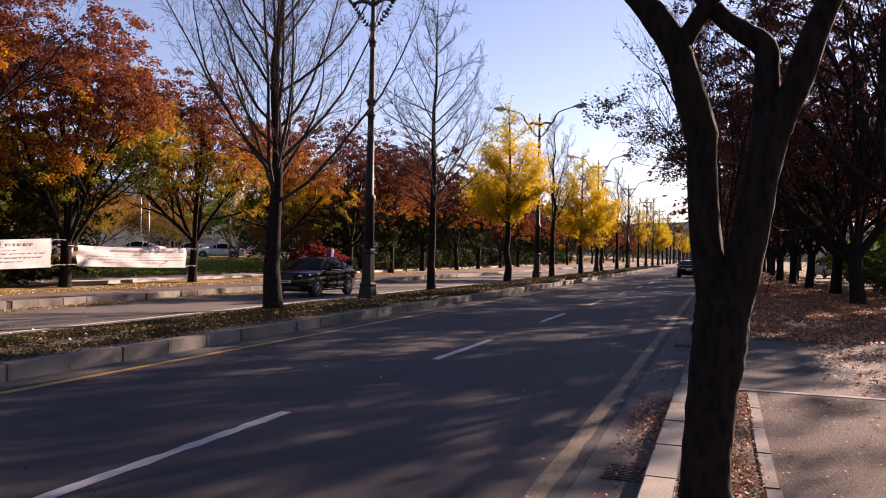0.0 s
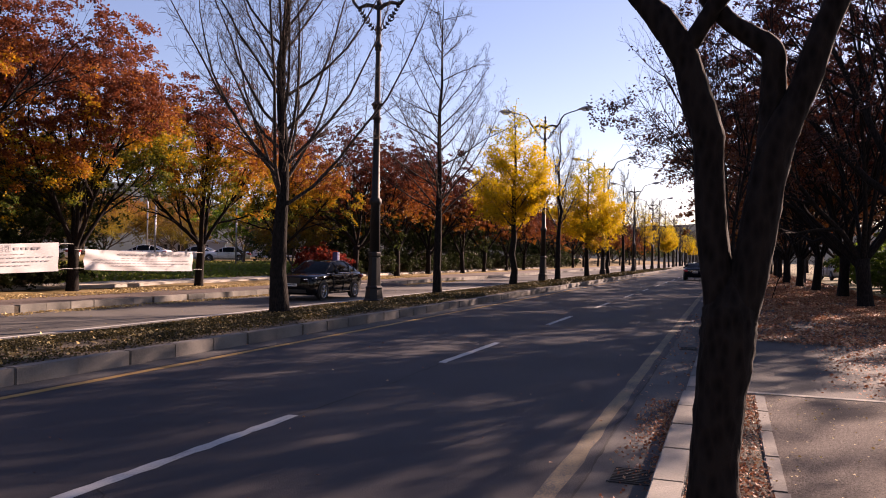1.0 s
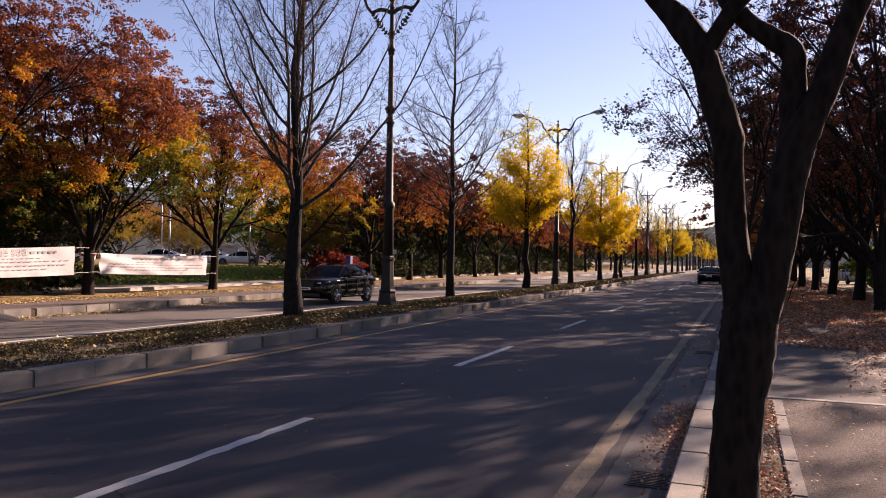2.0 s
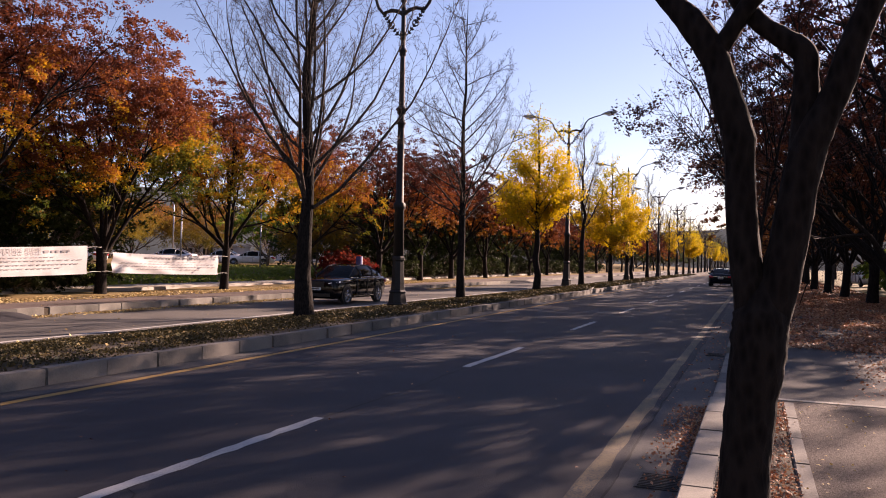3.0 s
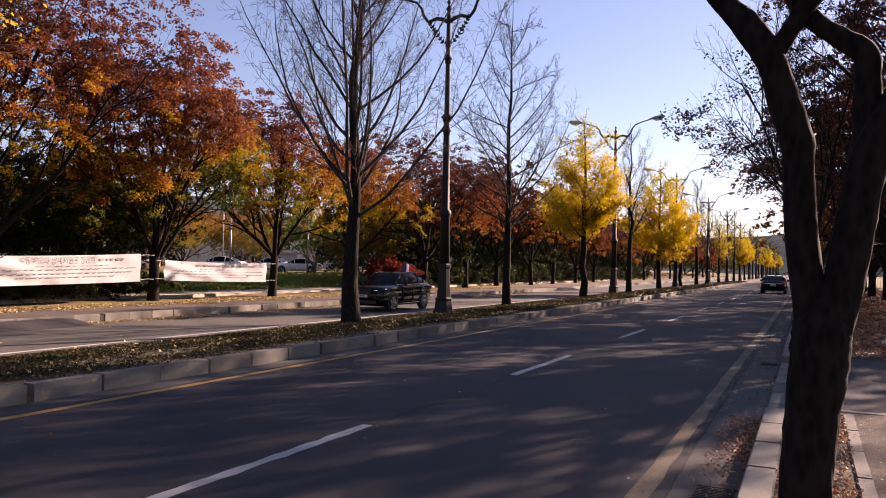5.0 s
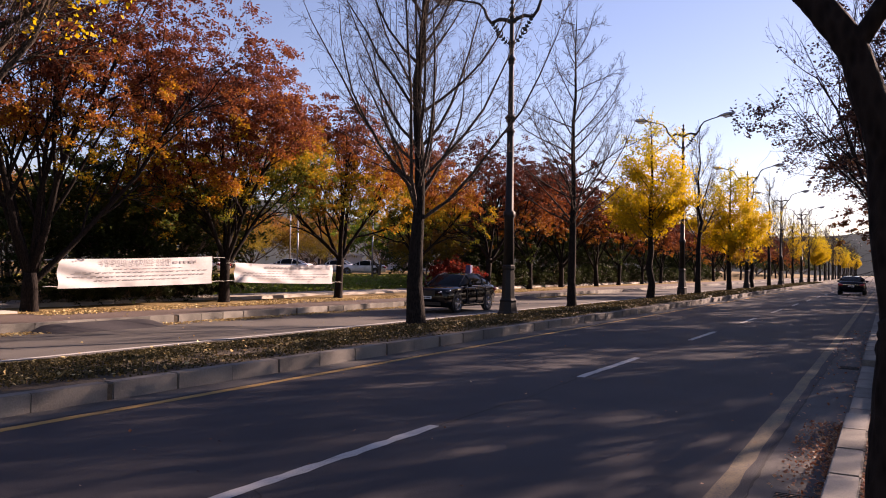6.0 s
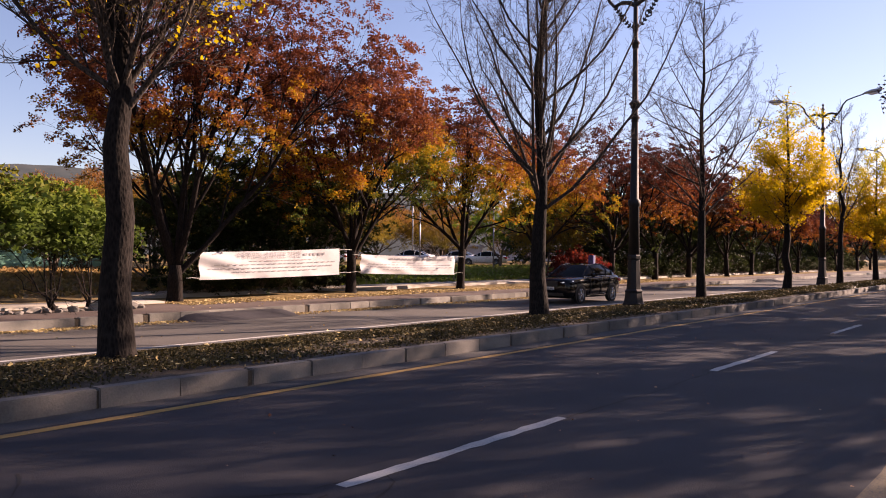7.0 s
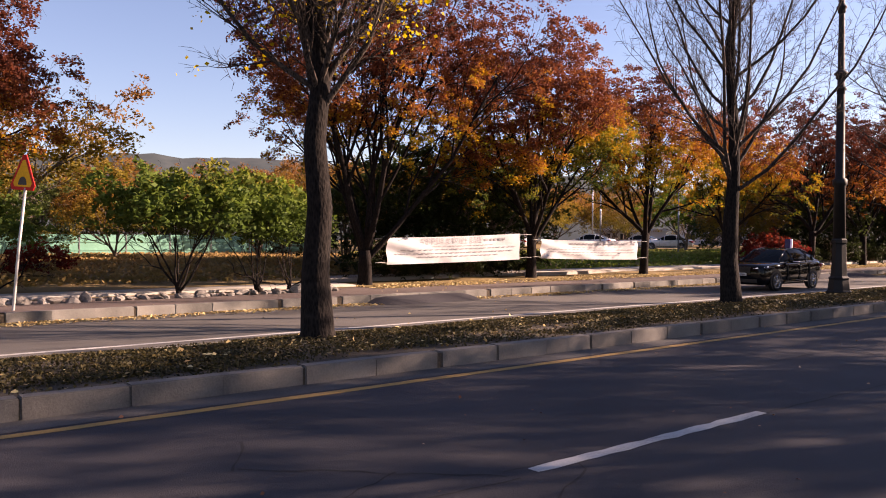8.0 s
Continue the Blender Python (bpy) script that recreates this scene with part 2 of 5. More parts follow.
class Geo:
    def __init__(self):
        self.v, self.f = [], []

    def tube(self, pts, rads, n=6, rough=0.0, rng=None):
        base, ref = len(self.v), Vector((0.31, 0.95, 0.05))
        for i, p in enumerate(pts):
            d = (pts[min(i + 1, len(pts) - 1)] - pts[max(i - 1, 0)]).normalized()
            s = d.cross(ref)
            if s.length < 0.05:
                s = d.cross(Vector((1, 0, 0)))
            s.normalize()
            u = s.cross(d)
            for k in range(n):
                a = 2 * math.pi * k / n
                q = rads[i] * (1 + (rng.uniform(-rough, rough) if rough else 0))
                self.v.append(p + s * (q * math.cos(a)) + u * (q * math.sin(a)))
        for i in range(len(pts) - 1):
            for k in range(n):
                a, b = base + i * n + k, base + i * n + (k + 1) % n
                self.f.append((a, b, b + n, a + n))
        self.f.append(tuple(base + (len(pts) - 1) * n + k for k in range(n)))

    def mesh(self, name, mat, smooth=True):
        return mesh_of(name, self.v, self.f, mat, smooth)


def leaf_mesh(name, centres, size, mat, seed, flat=0.0, droop=0.0, ratio=0.6, lift=0.0):
    """Single pointed leaves, each a folded blade of its own, at the given places."""
    g = np.random.default_rng(seed)
    c = np.asarray(centres, dtype=float)
    n = len(c)
    a = g.normal(size=(n, 3))
    a[:, 2] = a[:, 2] * (1 - flat) - droop
    a /= np.linalg.norm(a, axis=1)[:, None] + 1e-9
    b = g.normal(size=(n, 3))
    b[:, 2] *= 1 - flat
    b -= a * (a * b).sum(1)[:, None]
    b /= np.linalg.norm(b, axis=1)[:, None] + 1e-9
    s = (size * g.uniform(0.6, 1.35, n))[:, None]
    nrm = np.cross(a, b)
    if lift:
        nrm *= np.sign(nrm[:, 2:3] + 1e-9)
        c = c + np.array([0, 0, lift])
    v = np.stack([c - a * s * 0.5, c + b * s * ratio * 0.5 + nrm * s * 0.12, c + a * s * 0.5, c - b * s * ratio * 0.5 + nrm * s * 0.12], 1).reshape(-1, 3)
    me = bpy.data.meshes.new(name)
    me.vertices.add(4 * n)
    me.vertices.foreach_set("co", v.ravel())
    me.loops.add(4 * n)
    me.loops.foreach_set("vertex_index", np.arange(4 * n, dtype=np.int32))
    me.polygons.add(n)
    me.polygons.foreach_set("loop_start", np.arange(0, 4 * n, 4, dtype=np.int32))
    me.update(calc_edges=True)
    me.materials.append(mat)
    return me


def path_of(rng, start, d, length, segs, wander, up):
    pts, p, d = [start.copy()], start.copy(), d.normalized()
    for _ in range(segs):
        d = (d + Vector((rng.gauss(0, wander), rng.gauss(0, wander), rng.gauss(0, wander) + up))).normalized()
        p = p + d * (length / segs)
        pts.append(p.copy())
    return pts


def tilt_away(rng, d, angle):
    """d turned by that many degrees to a random side."""
    s = d.cross(Vector((rng.gauss(0, 1), rng.gauss(0, 1), rng.gauss(0, 1)))).normalized()
    return (Matrix.Rotation(radians(angle), 3, s) @ d).normalized()


def ramify(rng, geo, nodes, start, d, length, r, level, o):
    segs = o["segs"][level]
    pts = path_of(rng, start, d, length, segs, o["wander"], o["up"][level])
    end = o["taper"][level]
    geo.tube(pts, [r * (1 - (1 - end) * i / segs) for i in range(segs + 1)], o["sides"][level])
    if level >= o["leafy"]:
        nodes += [p for p in pts[1:]]
    if level + 1 < len(o["segs"]):
        k = o["kids"][level]
        for i in range(k):
            t = (o["first"][level] + (1 - o["first"][level]) * (i + rng.random()) / k) * segs
            j = min(int(t), segs - 1)
            p = pts[j].lerp(pts[j + 1], t - j)
            dd = (pts[j + 1] - pts[j]).normalized()
            nl = length * o["ratio"][level] * rng.uniform(0.75, 1.2) * (1.15 - 0.45 * t / segs)
            nr = r * (1 - (1 - end) * t / segs) * o["thin"][level]
            ramify(rng, geo, nodes, p, tilt_away(rng, dd, rng.uniform(*o["angle"][level])), nl, max(nr, o["least"]), level + 1, o)


ZELKOVA = dict(segs=[5, 4, 4, 3], sides=[8, 6, 4, 3], kids=[7, 6, 4], first=[0.2, 0.2, 0.15], ratio=[0.62, 0.58, 0.5], thin=[0.6, 0.55, 0.5], angle=[(22, 42), (25, 55), (25, 60)],
               up=[0.03, 0.05, 0.04, 0.0], taper=[0.4, 0.35, 0.3, 0.3], wander=0.11, least=0.006, leafy=2)
GINKGO = dict(segs=[7, 5, 2, 1], sides=[6, 4, 3, 3], kids=[15, 9, 2], first=[0.08, 0.1, 0.2], ratio=[0.36, 0.34, 0.5], thin=[0.36, 0.55, 0.7], angle=[(20, 46), (28, 60), (30, 60)],
              up=[0.11, 0.10, 0.06, 0.0], taper=[0.14, 0.3, 0.35, 0.4], wander=0.085, least=0.0055, leafy=1)

BROAD = dict(GINKGO, up=[0.01, 0.04, 0.03, 0.0], kids=[9, 5, 2])


def leafy_tree(seed, mat, bark_mat, height=10.5, fork=2.0, stems=5, lean=(20, 48), radius=0.2, leaves=30000, size=0.13, clump=0.24, reach=1.0, rule=ZELKOVA, multi=False, name="tree", full=0.45, width=0.0, skirt=0.0, cap=99.0, per=36):
    """A spreading tree: trunk, limbs and a crown of single leaves round the fine branches."""
    rng = random.Random(seed)
    top = new(name)
    trunk = Geo()
    tip = Vector((rng.uniform(-0.15, 0.15), rng.uniform(-0.15, 0.15), fork))
    tp = [Vector((0, 0, -0.1)), Vector((0, 0, 0.12)), tip * 0.4, tip * 0.7, tip]
    if not multi:
        trunk.tube(tp, [radius * 1.5, radius * 1.15, radius, radius * 0.95, radius * 1.02], 10, 0.04, rng)
    part("trunk", trunk.mesh("trunk", bark_mat) if not multi else multi_stub(bark_mat, radius, fork), top)
    limbs, nodes = Geo(), []
    for i in range(stems):
        az = 2 * math.pi * (i + rng.uniform(-0.25, 0.25)) / stems
        an = radians(rng.uniform(*lean))
        if i == stems - 1:
            an *= 0.35
        d = Vector((math.cos(az) * math.sin(an), math.sin(az) * math.sin(an), math.cos(an)))
        start = tip + Vector((0, 0, -rng.uniform(0.05, 0.5)))
        ramify(rng, limbs, nodes, start, d, (height - fork) * reach * rng.uniform(0.6, 0.78), radius * rng.uniform(0.45, 0.62), 0, rule)
    g = np.random.default_rng(seed)
    nd = np.array([tuple(p) for p in nodes])
    kz = (height - 0.25 - fork) / (np.percentile(nd[:, 2], 99.5) - fork)
    kx = width / np.percentile(np.hypot(nd[:, 0], nd[:, 1]), 93) if width else kz
    ease = lambda z: min(1.0, max(0.0, (z - fork * 0.7) / (fork * 0.3 + 0.6)))
    for i, v in enumerate(limbs.v):
        k = 1 + (kx - 1) * ease(v.z)
        limbs.v[i] = Vector((v.x * k, v.y * k, fork + (v.z - fork) * kz if v.z > fork else v.z))
    nd = np.stack([nd[:, 0] * kx, nd[:, 1] * kx, fork + (nd[:, 2] - fork) * kz], 1)
    part("branchwork", limbs.mesh("branchwork", bark_mat), top)
    # leaves sit in flat sprays that fan outwards from the fine branches
    lo, hi = np.percentile(nd[:, 2], 4), np.percentile(nd[:, 2], 98)
    far_out = np.hypot(nd[:, 0], nd[:, 1])
    wide = np.percentile(far_out, 90)
    sprays = max(40, int(leaves / per))
    odds = 0.25 + np.clip(far_out / wide, 0, 1) + np.clip((nd[:, 2] - lo) / (hi - lo), 0, 1)
    core = nd[g.choice(len(nd), sprays, p=odds / odds.sum())] + g.normal(size=(sprays, 3)) * clump * np.array([0.5, 0.5, 0.3])
    if full:
        extra = int(sprays * full)
        u = g.normal(size=(extra, 3))
        u /= np.linalg.norm(u, axis=1)[:, None]
        u *= (g.uniform(0.5, 1.0, extra) ** 0.4)[:, None]
        bumps = np.array([0.9 + 0.6 * noise.noise(Vector((a * 2.3, b * 2.3, c * 2.3 + seed))) for a, b, c in u])
        core[:extra] = np.stack([u[:, 0] * wide * bumps, u[:, 1] * wide * bumps, (lo + hi) / 2 + u[:, 2] * (hi - lo) / 2 * bumps], 1)
    out = core[:, :2] + g.normal(size=(sprays, 2)) * wide * 0.35
    out /= np.linalg.norm(out, axis=1)[:, None] + 1e-6
    grow = clump * g.uniform(1.3, 2.9, sprays)
    rise = g.normal(0.12, 0.3, sprays)
    which = g.choice(sprays, leaves, p=grow / grow.sum())
    along = g.random(leaves) ** 0.8
    side = g.uniform(-1, 1, leaves) * (1.0 - 0.55 * along) * 0.55
    o, q = out[which], grow[which]
    pick = core[which] + np.stack([(o[:, 0] * along - o[:, 1] * side) * q, (o[:, 1] * along + o[:, 0] * side) * q,
                                   (rise[which] * along - 0.35 * along ** 2) * q + g.normal(size=leaves) * 0.14 * q], 1)
    pick = pick[pick[:, 2] < cap + 0.4 * g.normal(size=len(pick))]
    pick = pick[pick[:, 2] > max(fork * 0.75, skirt) + 0.25 * g.normal(size=len(pick))]
    part("crown", leaf_mesh("crown", pick, size, mat, seed, flat=0.4, droop=0.25), top)
    return top


def multi_stub(bark_mat, radius, fork):
    g = Geo()
    for a in range(3):
        w = Vector((math.cos(a * 2.1), math.sin(a * 2.1), 0))
        g.tube([w * 0.12 + Vector((0, 0, -0.1)), w * 0.1 + Vector((0, 0, 0.3)), w * 0.12 + Vector((0, 0, fork * 0.6)), w * 0.05 + Vector((0, 0, fork))], [radius * 0.9, radius * 0.75, radius * 0.65, radius * 0.6], 8)
    return g.mesh("trunk", bark_mat)


def ginkgo(seed, height=13.0, fork=3.3, limbs=13, radius=0.24, leaves=0, mat=None, lean=(22, 44), fan=0.5, size=0.11, name="street_tree", zone=(0.25, 0.95), rule=GINKGO):
    """An upright street tree with a straight leader and steep limbs; bare unless given leaves."""
    rng = random.Random(seed)
    top = new(name)
    trunk = Geo()
    pts = [Vector((0, 0, -0.1))]
    for i in range(1, 13):
        z = height * i / 12
        pts.append(Vector((rng.gauss(0, 0.05), rng.gauss(0, 0.05), z)))
    pts.insert(1, Vector((0, 0, 0.15)))
    k = lambda z: radius * ((1 - 0.25 * z / fork) if z < fork else 0.75 * max(0.05, max(0.0, 1 - (z - fork) / (height - fork)) * 0.9))
    trunk.tube(pts, [radius * 1.45, radius * 1.15] + [k(p.z) for p in pts[2:]], 12, 0.035, rng)
    part("trunk", trunk.mesh("trunk", BARK_GINKGO_SHADED), top)
    geo, nodes = Geo(), []
    for i in range(limbs):
        f = (i / limbs) ** 1.5
        z = fork + (height - fork) * 0.9 * f + rng.uniform(-0.25, 0.2)
        az = i * 2.4 + rng.uniform(-0.4, 0.4)
        an = radians(rng.uniform(*lean))
        d = Vector((math.cos(az) * math.sin(an), math.sin(az) * math.sin(an), math.cos(an)))
        ramify(rng, geo, nodes, Vector((0, 0, z)), d, (height - z) * fan * rng.uniform(0.8, 1.25) + 0.6, radius * (0.23 - 0.13 * f), 0, rule)
    # Branchwork takes the bark paled for sun, the trunk the shaded one.
    part("branchwork", geo.mesh("branchwork", BARK_TWIG_LIT), top)
    if leaves:
        g = np.random.default_rng(seed)
        nd = np.array([tuple(p) for p in nodes])
        nd = nd[(nd[:, 2] > fork + (height - fork) * (zone[0] - 0.25)) & (nd[:, 2] < height * zone[1])]
        odds = np.clip(1.05 - nd[:, 2] / height, 0.02, 1) ** 1.9
        many = leaves // (9 if leaves < 5000 else 3)
        tufts = nd[g.choice(len(nd), many, p=odds / odds.sum())] + g.normal(size=(many, 3)) * 0.12
        pick = tufts[g.integers(0, many, leaves)] + g.normal(size=(leaves, 3)) * np.array([0.15, 0.15, 0.11])
        part("crown", leaf_mesh("crown", pick, size, mat or LEAF_GOLD, seed, flat=0.2, droop=0.3, ratio=0.9), top)
    return top


def put(ob, x, y, z, turn=0.0, scale=1.0):
    ob.matrix_basis = Matrix.LocRotScale((x, y, z), Euler((0, 0, radians(turn))), (scale,) * 3)
    return ob


def again(ob, x, y, z, turn=0.0, scale=1.0):
    c = copy_thing(ob, Matrix.Identity(4))
    return put(c, x, y, z, turn, scale)


def sheet(name, mat, columns, y0, y1, step, wobble=0.0, seed=0, label="", category=""):
    """A strip of ground along the road from (x, z) columns."""
    rng = random.Random(seed)
    ys = [y0 + (y1 - y0) * i / step for i in range(step + 1)]
    vs, fs, n = [], [], len(columns)
    for y in ys:
        for j, (x, z) in enumerate(columns):
            w = wobble * noise.noise(Vector((x * 0.5, y * 0.35, seed))) if 0 < j < n - 1 else 0
            vs.append((x, y, z + w))
    for i in range(step):
        for j in range(n - 1):
            a = i * n + j
            fs.append((a, a + 1, a + n + 1, a + n))
    return tagged(part(name, mesh_of(name, vs, fs, mat, True)), label, category, "", "structure")


# ---- large structure ----
ZF, ZP = -0.30, -0.05
tagged(part("ground", mesh_of("ground", [(-2500, -2500, -0.5), (2500, -2500, -0.5), (2500, 2500, -0.5), (-2500, 2500, -0.5)], [(0, 1, 2, 3)], GRASS_GROUND)), "dry grassy ground reaching to the hills", "ground", "", "structure")
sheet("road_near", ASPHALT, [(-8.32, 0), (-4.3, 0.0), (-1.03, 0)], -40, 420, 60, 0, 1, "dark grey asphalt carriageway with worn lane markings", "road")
sheet("gutter", GUTTER, [(-1.03, 0.0), (-0.48, 0.004)], -40, 420, 20, 0, 2, "worn concrete gutter strip beside the kerb", "gutter")
sheet("gutter", GUTTER, [(-8.31, 0.006), (-7.86, 0.004)], -40, 420, 20, 0, 12, "worn concrete apron along the median kerb", "gutter")
sheet("road_far", ASPHALT_FAR, [(-20.48, ZF), (-17, ZF), (-13.4, ZF)], -40, 420, 60, 0, 3, "worn asphalt carriageway behind the median with sunlight in its colour", "road")
sheet("median_turf", SOIL, [(-13.3, -0.16), (-12.6, -0.08), (-11.8, 0.03), (-11.0, 0.12), (-10.2, 0.17), (-9.3, 0.19), (-8.5, 0.19)], -40, 420, 400, 0.05, 4, "leaf-strewn strip of low turf between the carriageways", "median")
sheet("pavement_far", PAVE_FAR, [(-24.2, ZP), (-22, ZP), (-20.68, ZP)], -40, 420, 60, 0.0, 5, "brown asphalt pavement behind a concrete kerb", "pavement")
sheet("bank", BANK, [(-70, 1.5), (-45, 0.75), (-36, 0.55), (-30, 0.15), (-26.3, -0.0), (-24.2, -0.04)], -60, 420, 160, 0.1, 6, "grass bank rising gently behind the pavement", "bank")
sheet("pavement_right", PAVE_ASPHALT, [(-0.27, 0.146), (2.0, 0.15), (6.5, 0.16)], 9.9, 420, 80, 0.0, 7, "asphalt pavement under fallen leaves beside the kerb", "pavement")
sheet("path", PATH, [(0.28, 0.150), (0.44, 0.156), (2.0, 0.158), (6.5, 0.16)], -40, 9.8, 20, 0.0, 8, "brown speckled footpath surface beside the road", "path")
sheet("verge", SOIL, [(-0.27, 0.13), (0.0, 0.14), (0.28, 0.14)], -40, 9.8, 60, 0.03, 9, "bare soil tree strip between kerb and footpath", "verge")
sheet("bank_right", GRASS_GROUND, [(6.5, 0.15), (9, 0.2), (14, 0.3), (40, 0.3)], -40, 420, 100, 0.2, 10, "leafy ground beyond the pavement", "bank")

# ---- street trees in the median ----
ONE_ROW = "trees along the median"
def median_tree(ob, y, label, turn=0.0, x=-10.97):
    return tagged(put(ob, x, y, 0.12, turn), label, "tree", ONE_ROW)


TREE_Y = [5.9 + 11.72 * i for i in range(30)]
median_tree(ginkgo(11, 12.5, 3.6, 36, 0.235, 620, LEAF_GOLD, (26, 58), 0.4, 0.07, zone=(0.2, 0.44), rule=dict(GINKGO, kids=[19, 9, 3], wander=0.13)), TREE_Y[0], "ginkgo street tree nearly bare with a few yellow leaves", 30)
median_tree(ginkgo(12, 13.0, 2.9, 34, 0.23, 0, None, (36, 70), 0.56, rule=dict(GINKGO, up=[0.15, 0.10, 0.06, 0.0], kids=[17, 7, 2], ratio=[0.26, 0.34, 0.5])), TREE_Y[1], "bare ginkgo street tree with a fan of steep limbs", 0)
median_tree(ginkgo(13, 12.6, 3.2, 36, 0.17, 0, None, (40, 70), 0.42, rule=dict(GINKGO, kids=[13, 6, 2], up=[0.07, 0.06, 0.04, 0.0], ratio=[0.3, 0.34, 0.5])), TREE_Y[2], "bare ginkgo street tree with a straight slender leader", 40)
gold = median_tree(ginkgo(14, 10.2, 2.9, 26, 0.2, 24000, LEAF_GOLD, (34, 74), 0.36, 0.10, zone=(0.1, 0.95), rule=BROAD), TREE_Y[3], "ginkgo street tree in bright yellow leaf")
bare = median_tree(ginkgo(15, 11.5, 3.2, 14, 0.19, 300, LEAF_GOLD, (20, 40), 0.42), TREE_Y[4], "bare slender ginkgo street tree with brown twigs", 70)
median_tree(ginkgo(16, 10.6, 2.7, 30, 0.2, 26000, LEAF_GOLD, (34, 74), 0.38, 0.115, zone=(0.1, 0.98), rule=BROAD), TREE_Y[5], "full ginkgo street tree in bright yellow leaf")
sparse = median_tree(ginkgo(17, 10.5, 2.8, 14, 0.19, 2200, LEAF_GOLD, (20, 45), 0.42, 0.14), TREE_Y[6], "ginkgo street tree thinly covered in yellow leaves")
for i in range(7, 30):
    src = [bare, sparse, bare, bare, gold, sparse, bare, bare][i % 8]
    tagged(again(src, -10.97, TREE_Y[i], 0.12, i * 77, 0.9 + 0.05 * (i % 4)), src["label"], "tree", ONE_ROW)
for i, y in enumerate([-5.8, -17.5]):
    tagged(again(bare, -10.97, y, 0.12, 20 + 50 * i), bare["label"], "tree", ONE_ROW)

# ---- trees behind the far pavement ----
FAR_ROW = "trees behind the far pavement"
def far_tree(ob, x, y, label, turn=0.0, scale=1.0):
    return tagged(put(ob, x, y, ZP, turn, scale), label, "tree", FAR_ROW)


a = far_tree(leafy_tree(21, LEAF_AMBER, BARK_SMOOTH_SHADED, 13.6, 1.3, 7, (16, 58), 0.26, 112000, 0.11, multi=True, width=5.8, skirt=2.7, per=48), -25.0, 15.8, "tall many-stemmed zelkova turning russet and yellow")
b = far_tree(leafy_tree(22, LEAF_RUSSET, BARK_SMOOTH_SHADED, 11.3, 2.0, 7, (18, 58), 0.22, 90000, 0.11, width=4.3, skirt=2.7, per=48), -25.2, 24.75, "zelkova with red-brown crown and green-yellow lower leaves")
c = far_tree(leafy_tree(23, LEAF_ORANGE, BARK_SMOOTH_SHADED, 10.2, 2.1, 6, (20, 54), 0.2, 50000, 0.115, width=3.6, skirt=3.4, per=44), -25.0, 32.6, "zelkova with orange crown and dark forked trunk", 50)
d = far_tree(leafy_tree(24, LEAF_MAROON, BARK_SMOOTH_SHADED, 11.6, 2.4, 6, (20, 55), 0.22, 32000, 0.14, width=5.2, full=0.3, skirt=4.0), -25.0, 50.0, "zelkova with thin red-brown crown over dark limbs")
tagged(again(c, -25.6, 41.5, ZP, 200, 0.98), "zelkova with red and orange crown beside a red bush", "tree", FAR_ROW)
tagged(again(b, -27.8, 1.0, ZP, 130, 1.05), b["label"], "tree", FAR_ROW)
far_a = far_tree(leafy_tree(25, LEAF_MAROON, BARK_SMOOTH_SHADED, 11.6, 2.2, 6, (20, 55), 0.22, 20000, 0.18, width=4.6, skirt=3.0), -25.2, 58.0, "zelkova with deep red-brown crown in the row")
far_b = far_tree(leafy_tree(26, LEAF_MAROON, BARK_SMOOTH_SHADED, 11.0, 2.2, 6, (20, 55), 0.22, 19000, 0.18, width=4.4, skirt=2.8), -25.6, 66.0, "zelkova with dull red-brown crown in the row")
# First three stand unseen behind the viewpoint, added to darken car-glass reflections.
for i, (x, y) in enumerate([(-25.6, -8), (-25.2, -17), (-25.5, -26), (-25.0, 74), (-25.4, 82.5), (-25.2, 91), (-25.3, 100), (-25, 110), (-25.5, 121), (-25, 133), (-25.5, 146), (-25, 160), (-25, 176), (-25, 194), (-25, 214), (-25, 238)]):
    src = [far_b, far_a, far_b][i % 3]
    tagged(again(src, x, y, ZP, 40 + 67 * i, 0.85 + 0.04 * (i % 5)), src["label"], "tree", FAR_ROW)

# ---- trees on the near pavement ----
NEAR_ROW = "trees along the near pavement"
def near_tree(ob, x, y, label, turn=0.0, scale=1.0):
    return tagged(put(ob, x, y, 0.15, turn, scale), label, "tree", NEAR_ROW)


r1 = near_tree(leafy_tree(31, LEAF_WINE, BARK_SMOOTH_SHADED, 14.0, 1.7, 8, (20, 66), 0.24, 43000, 0.115, width=6.2, full=0.15, skirt=4.2, per=64), 4.5, 30.6, "zelkova with dark maroon crown leaning over the road")
r2 = near_tree(leafy_tree(32, LEAF_WINE, BARK_SMOOTH_SHADED, 13.5, 1.9, 7, (20, 66), 0.22, 43000, 0.12, width=6.4, full=0.15, skirt=3.3, per=64), 4.8, 38.8, "zelkova with dark maroon crown over fallen leaves", 80)
for i, (x, y) in enumerate([(4.4, 46), (4.2, 53.5), (10.6, 32.5), (12.0, 41.0)]):
    src = [r2, r2, r1, r1][i]
    tagged(again(src, x, y, 0.15, 150 + 71 * i, 0.97), src["label"], "tree", NEAR_ROW)
near_tree(leafy_tree(34, LEAF_WINE, BARK_SMOOTH_SHADED, 12.5, 3.4, 7, (15, 56), 0.22, 17000, 0.105, width=5.0, full=0.1, skirt=5.6, per=60), 4.5, 23.4, "zelkova with a high dark maroon crown over the road")
near_tree(leafy_tree(35, LEAF_DUSK, BARK_SMOOTH_SHADED, 9.2, 1.6, 7, (18, 52), 0.12, 34000, 0.075, 0.26, width=3.1, full=0.0, skirt=3.0, cap=5.6, per=80), 0.05, 20.5, "slender half-bare tree in the soil strip with maroon lower leaves")
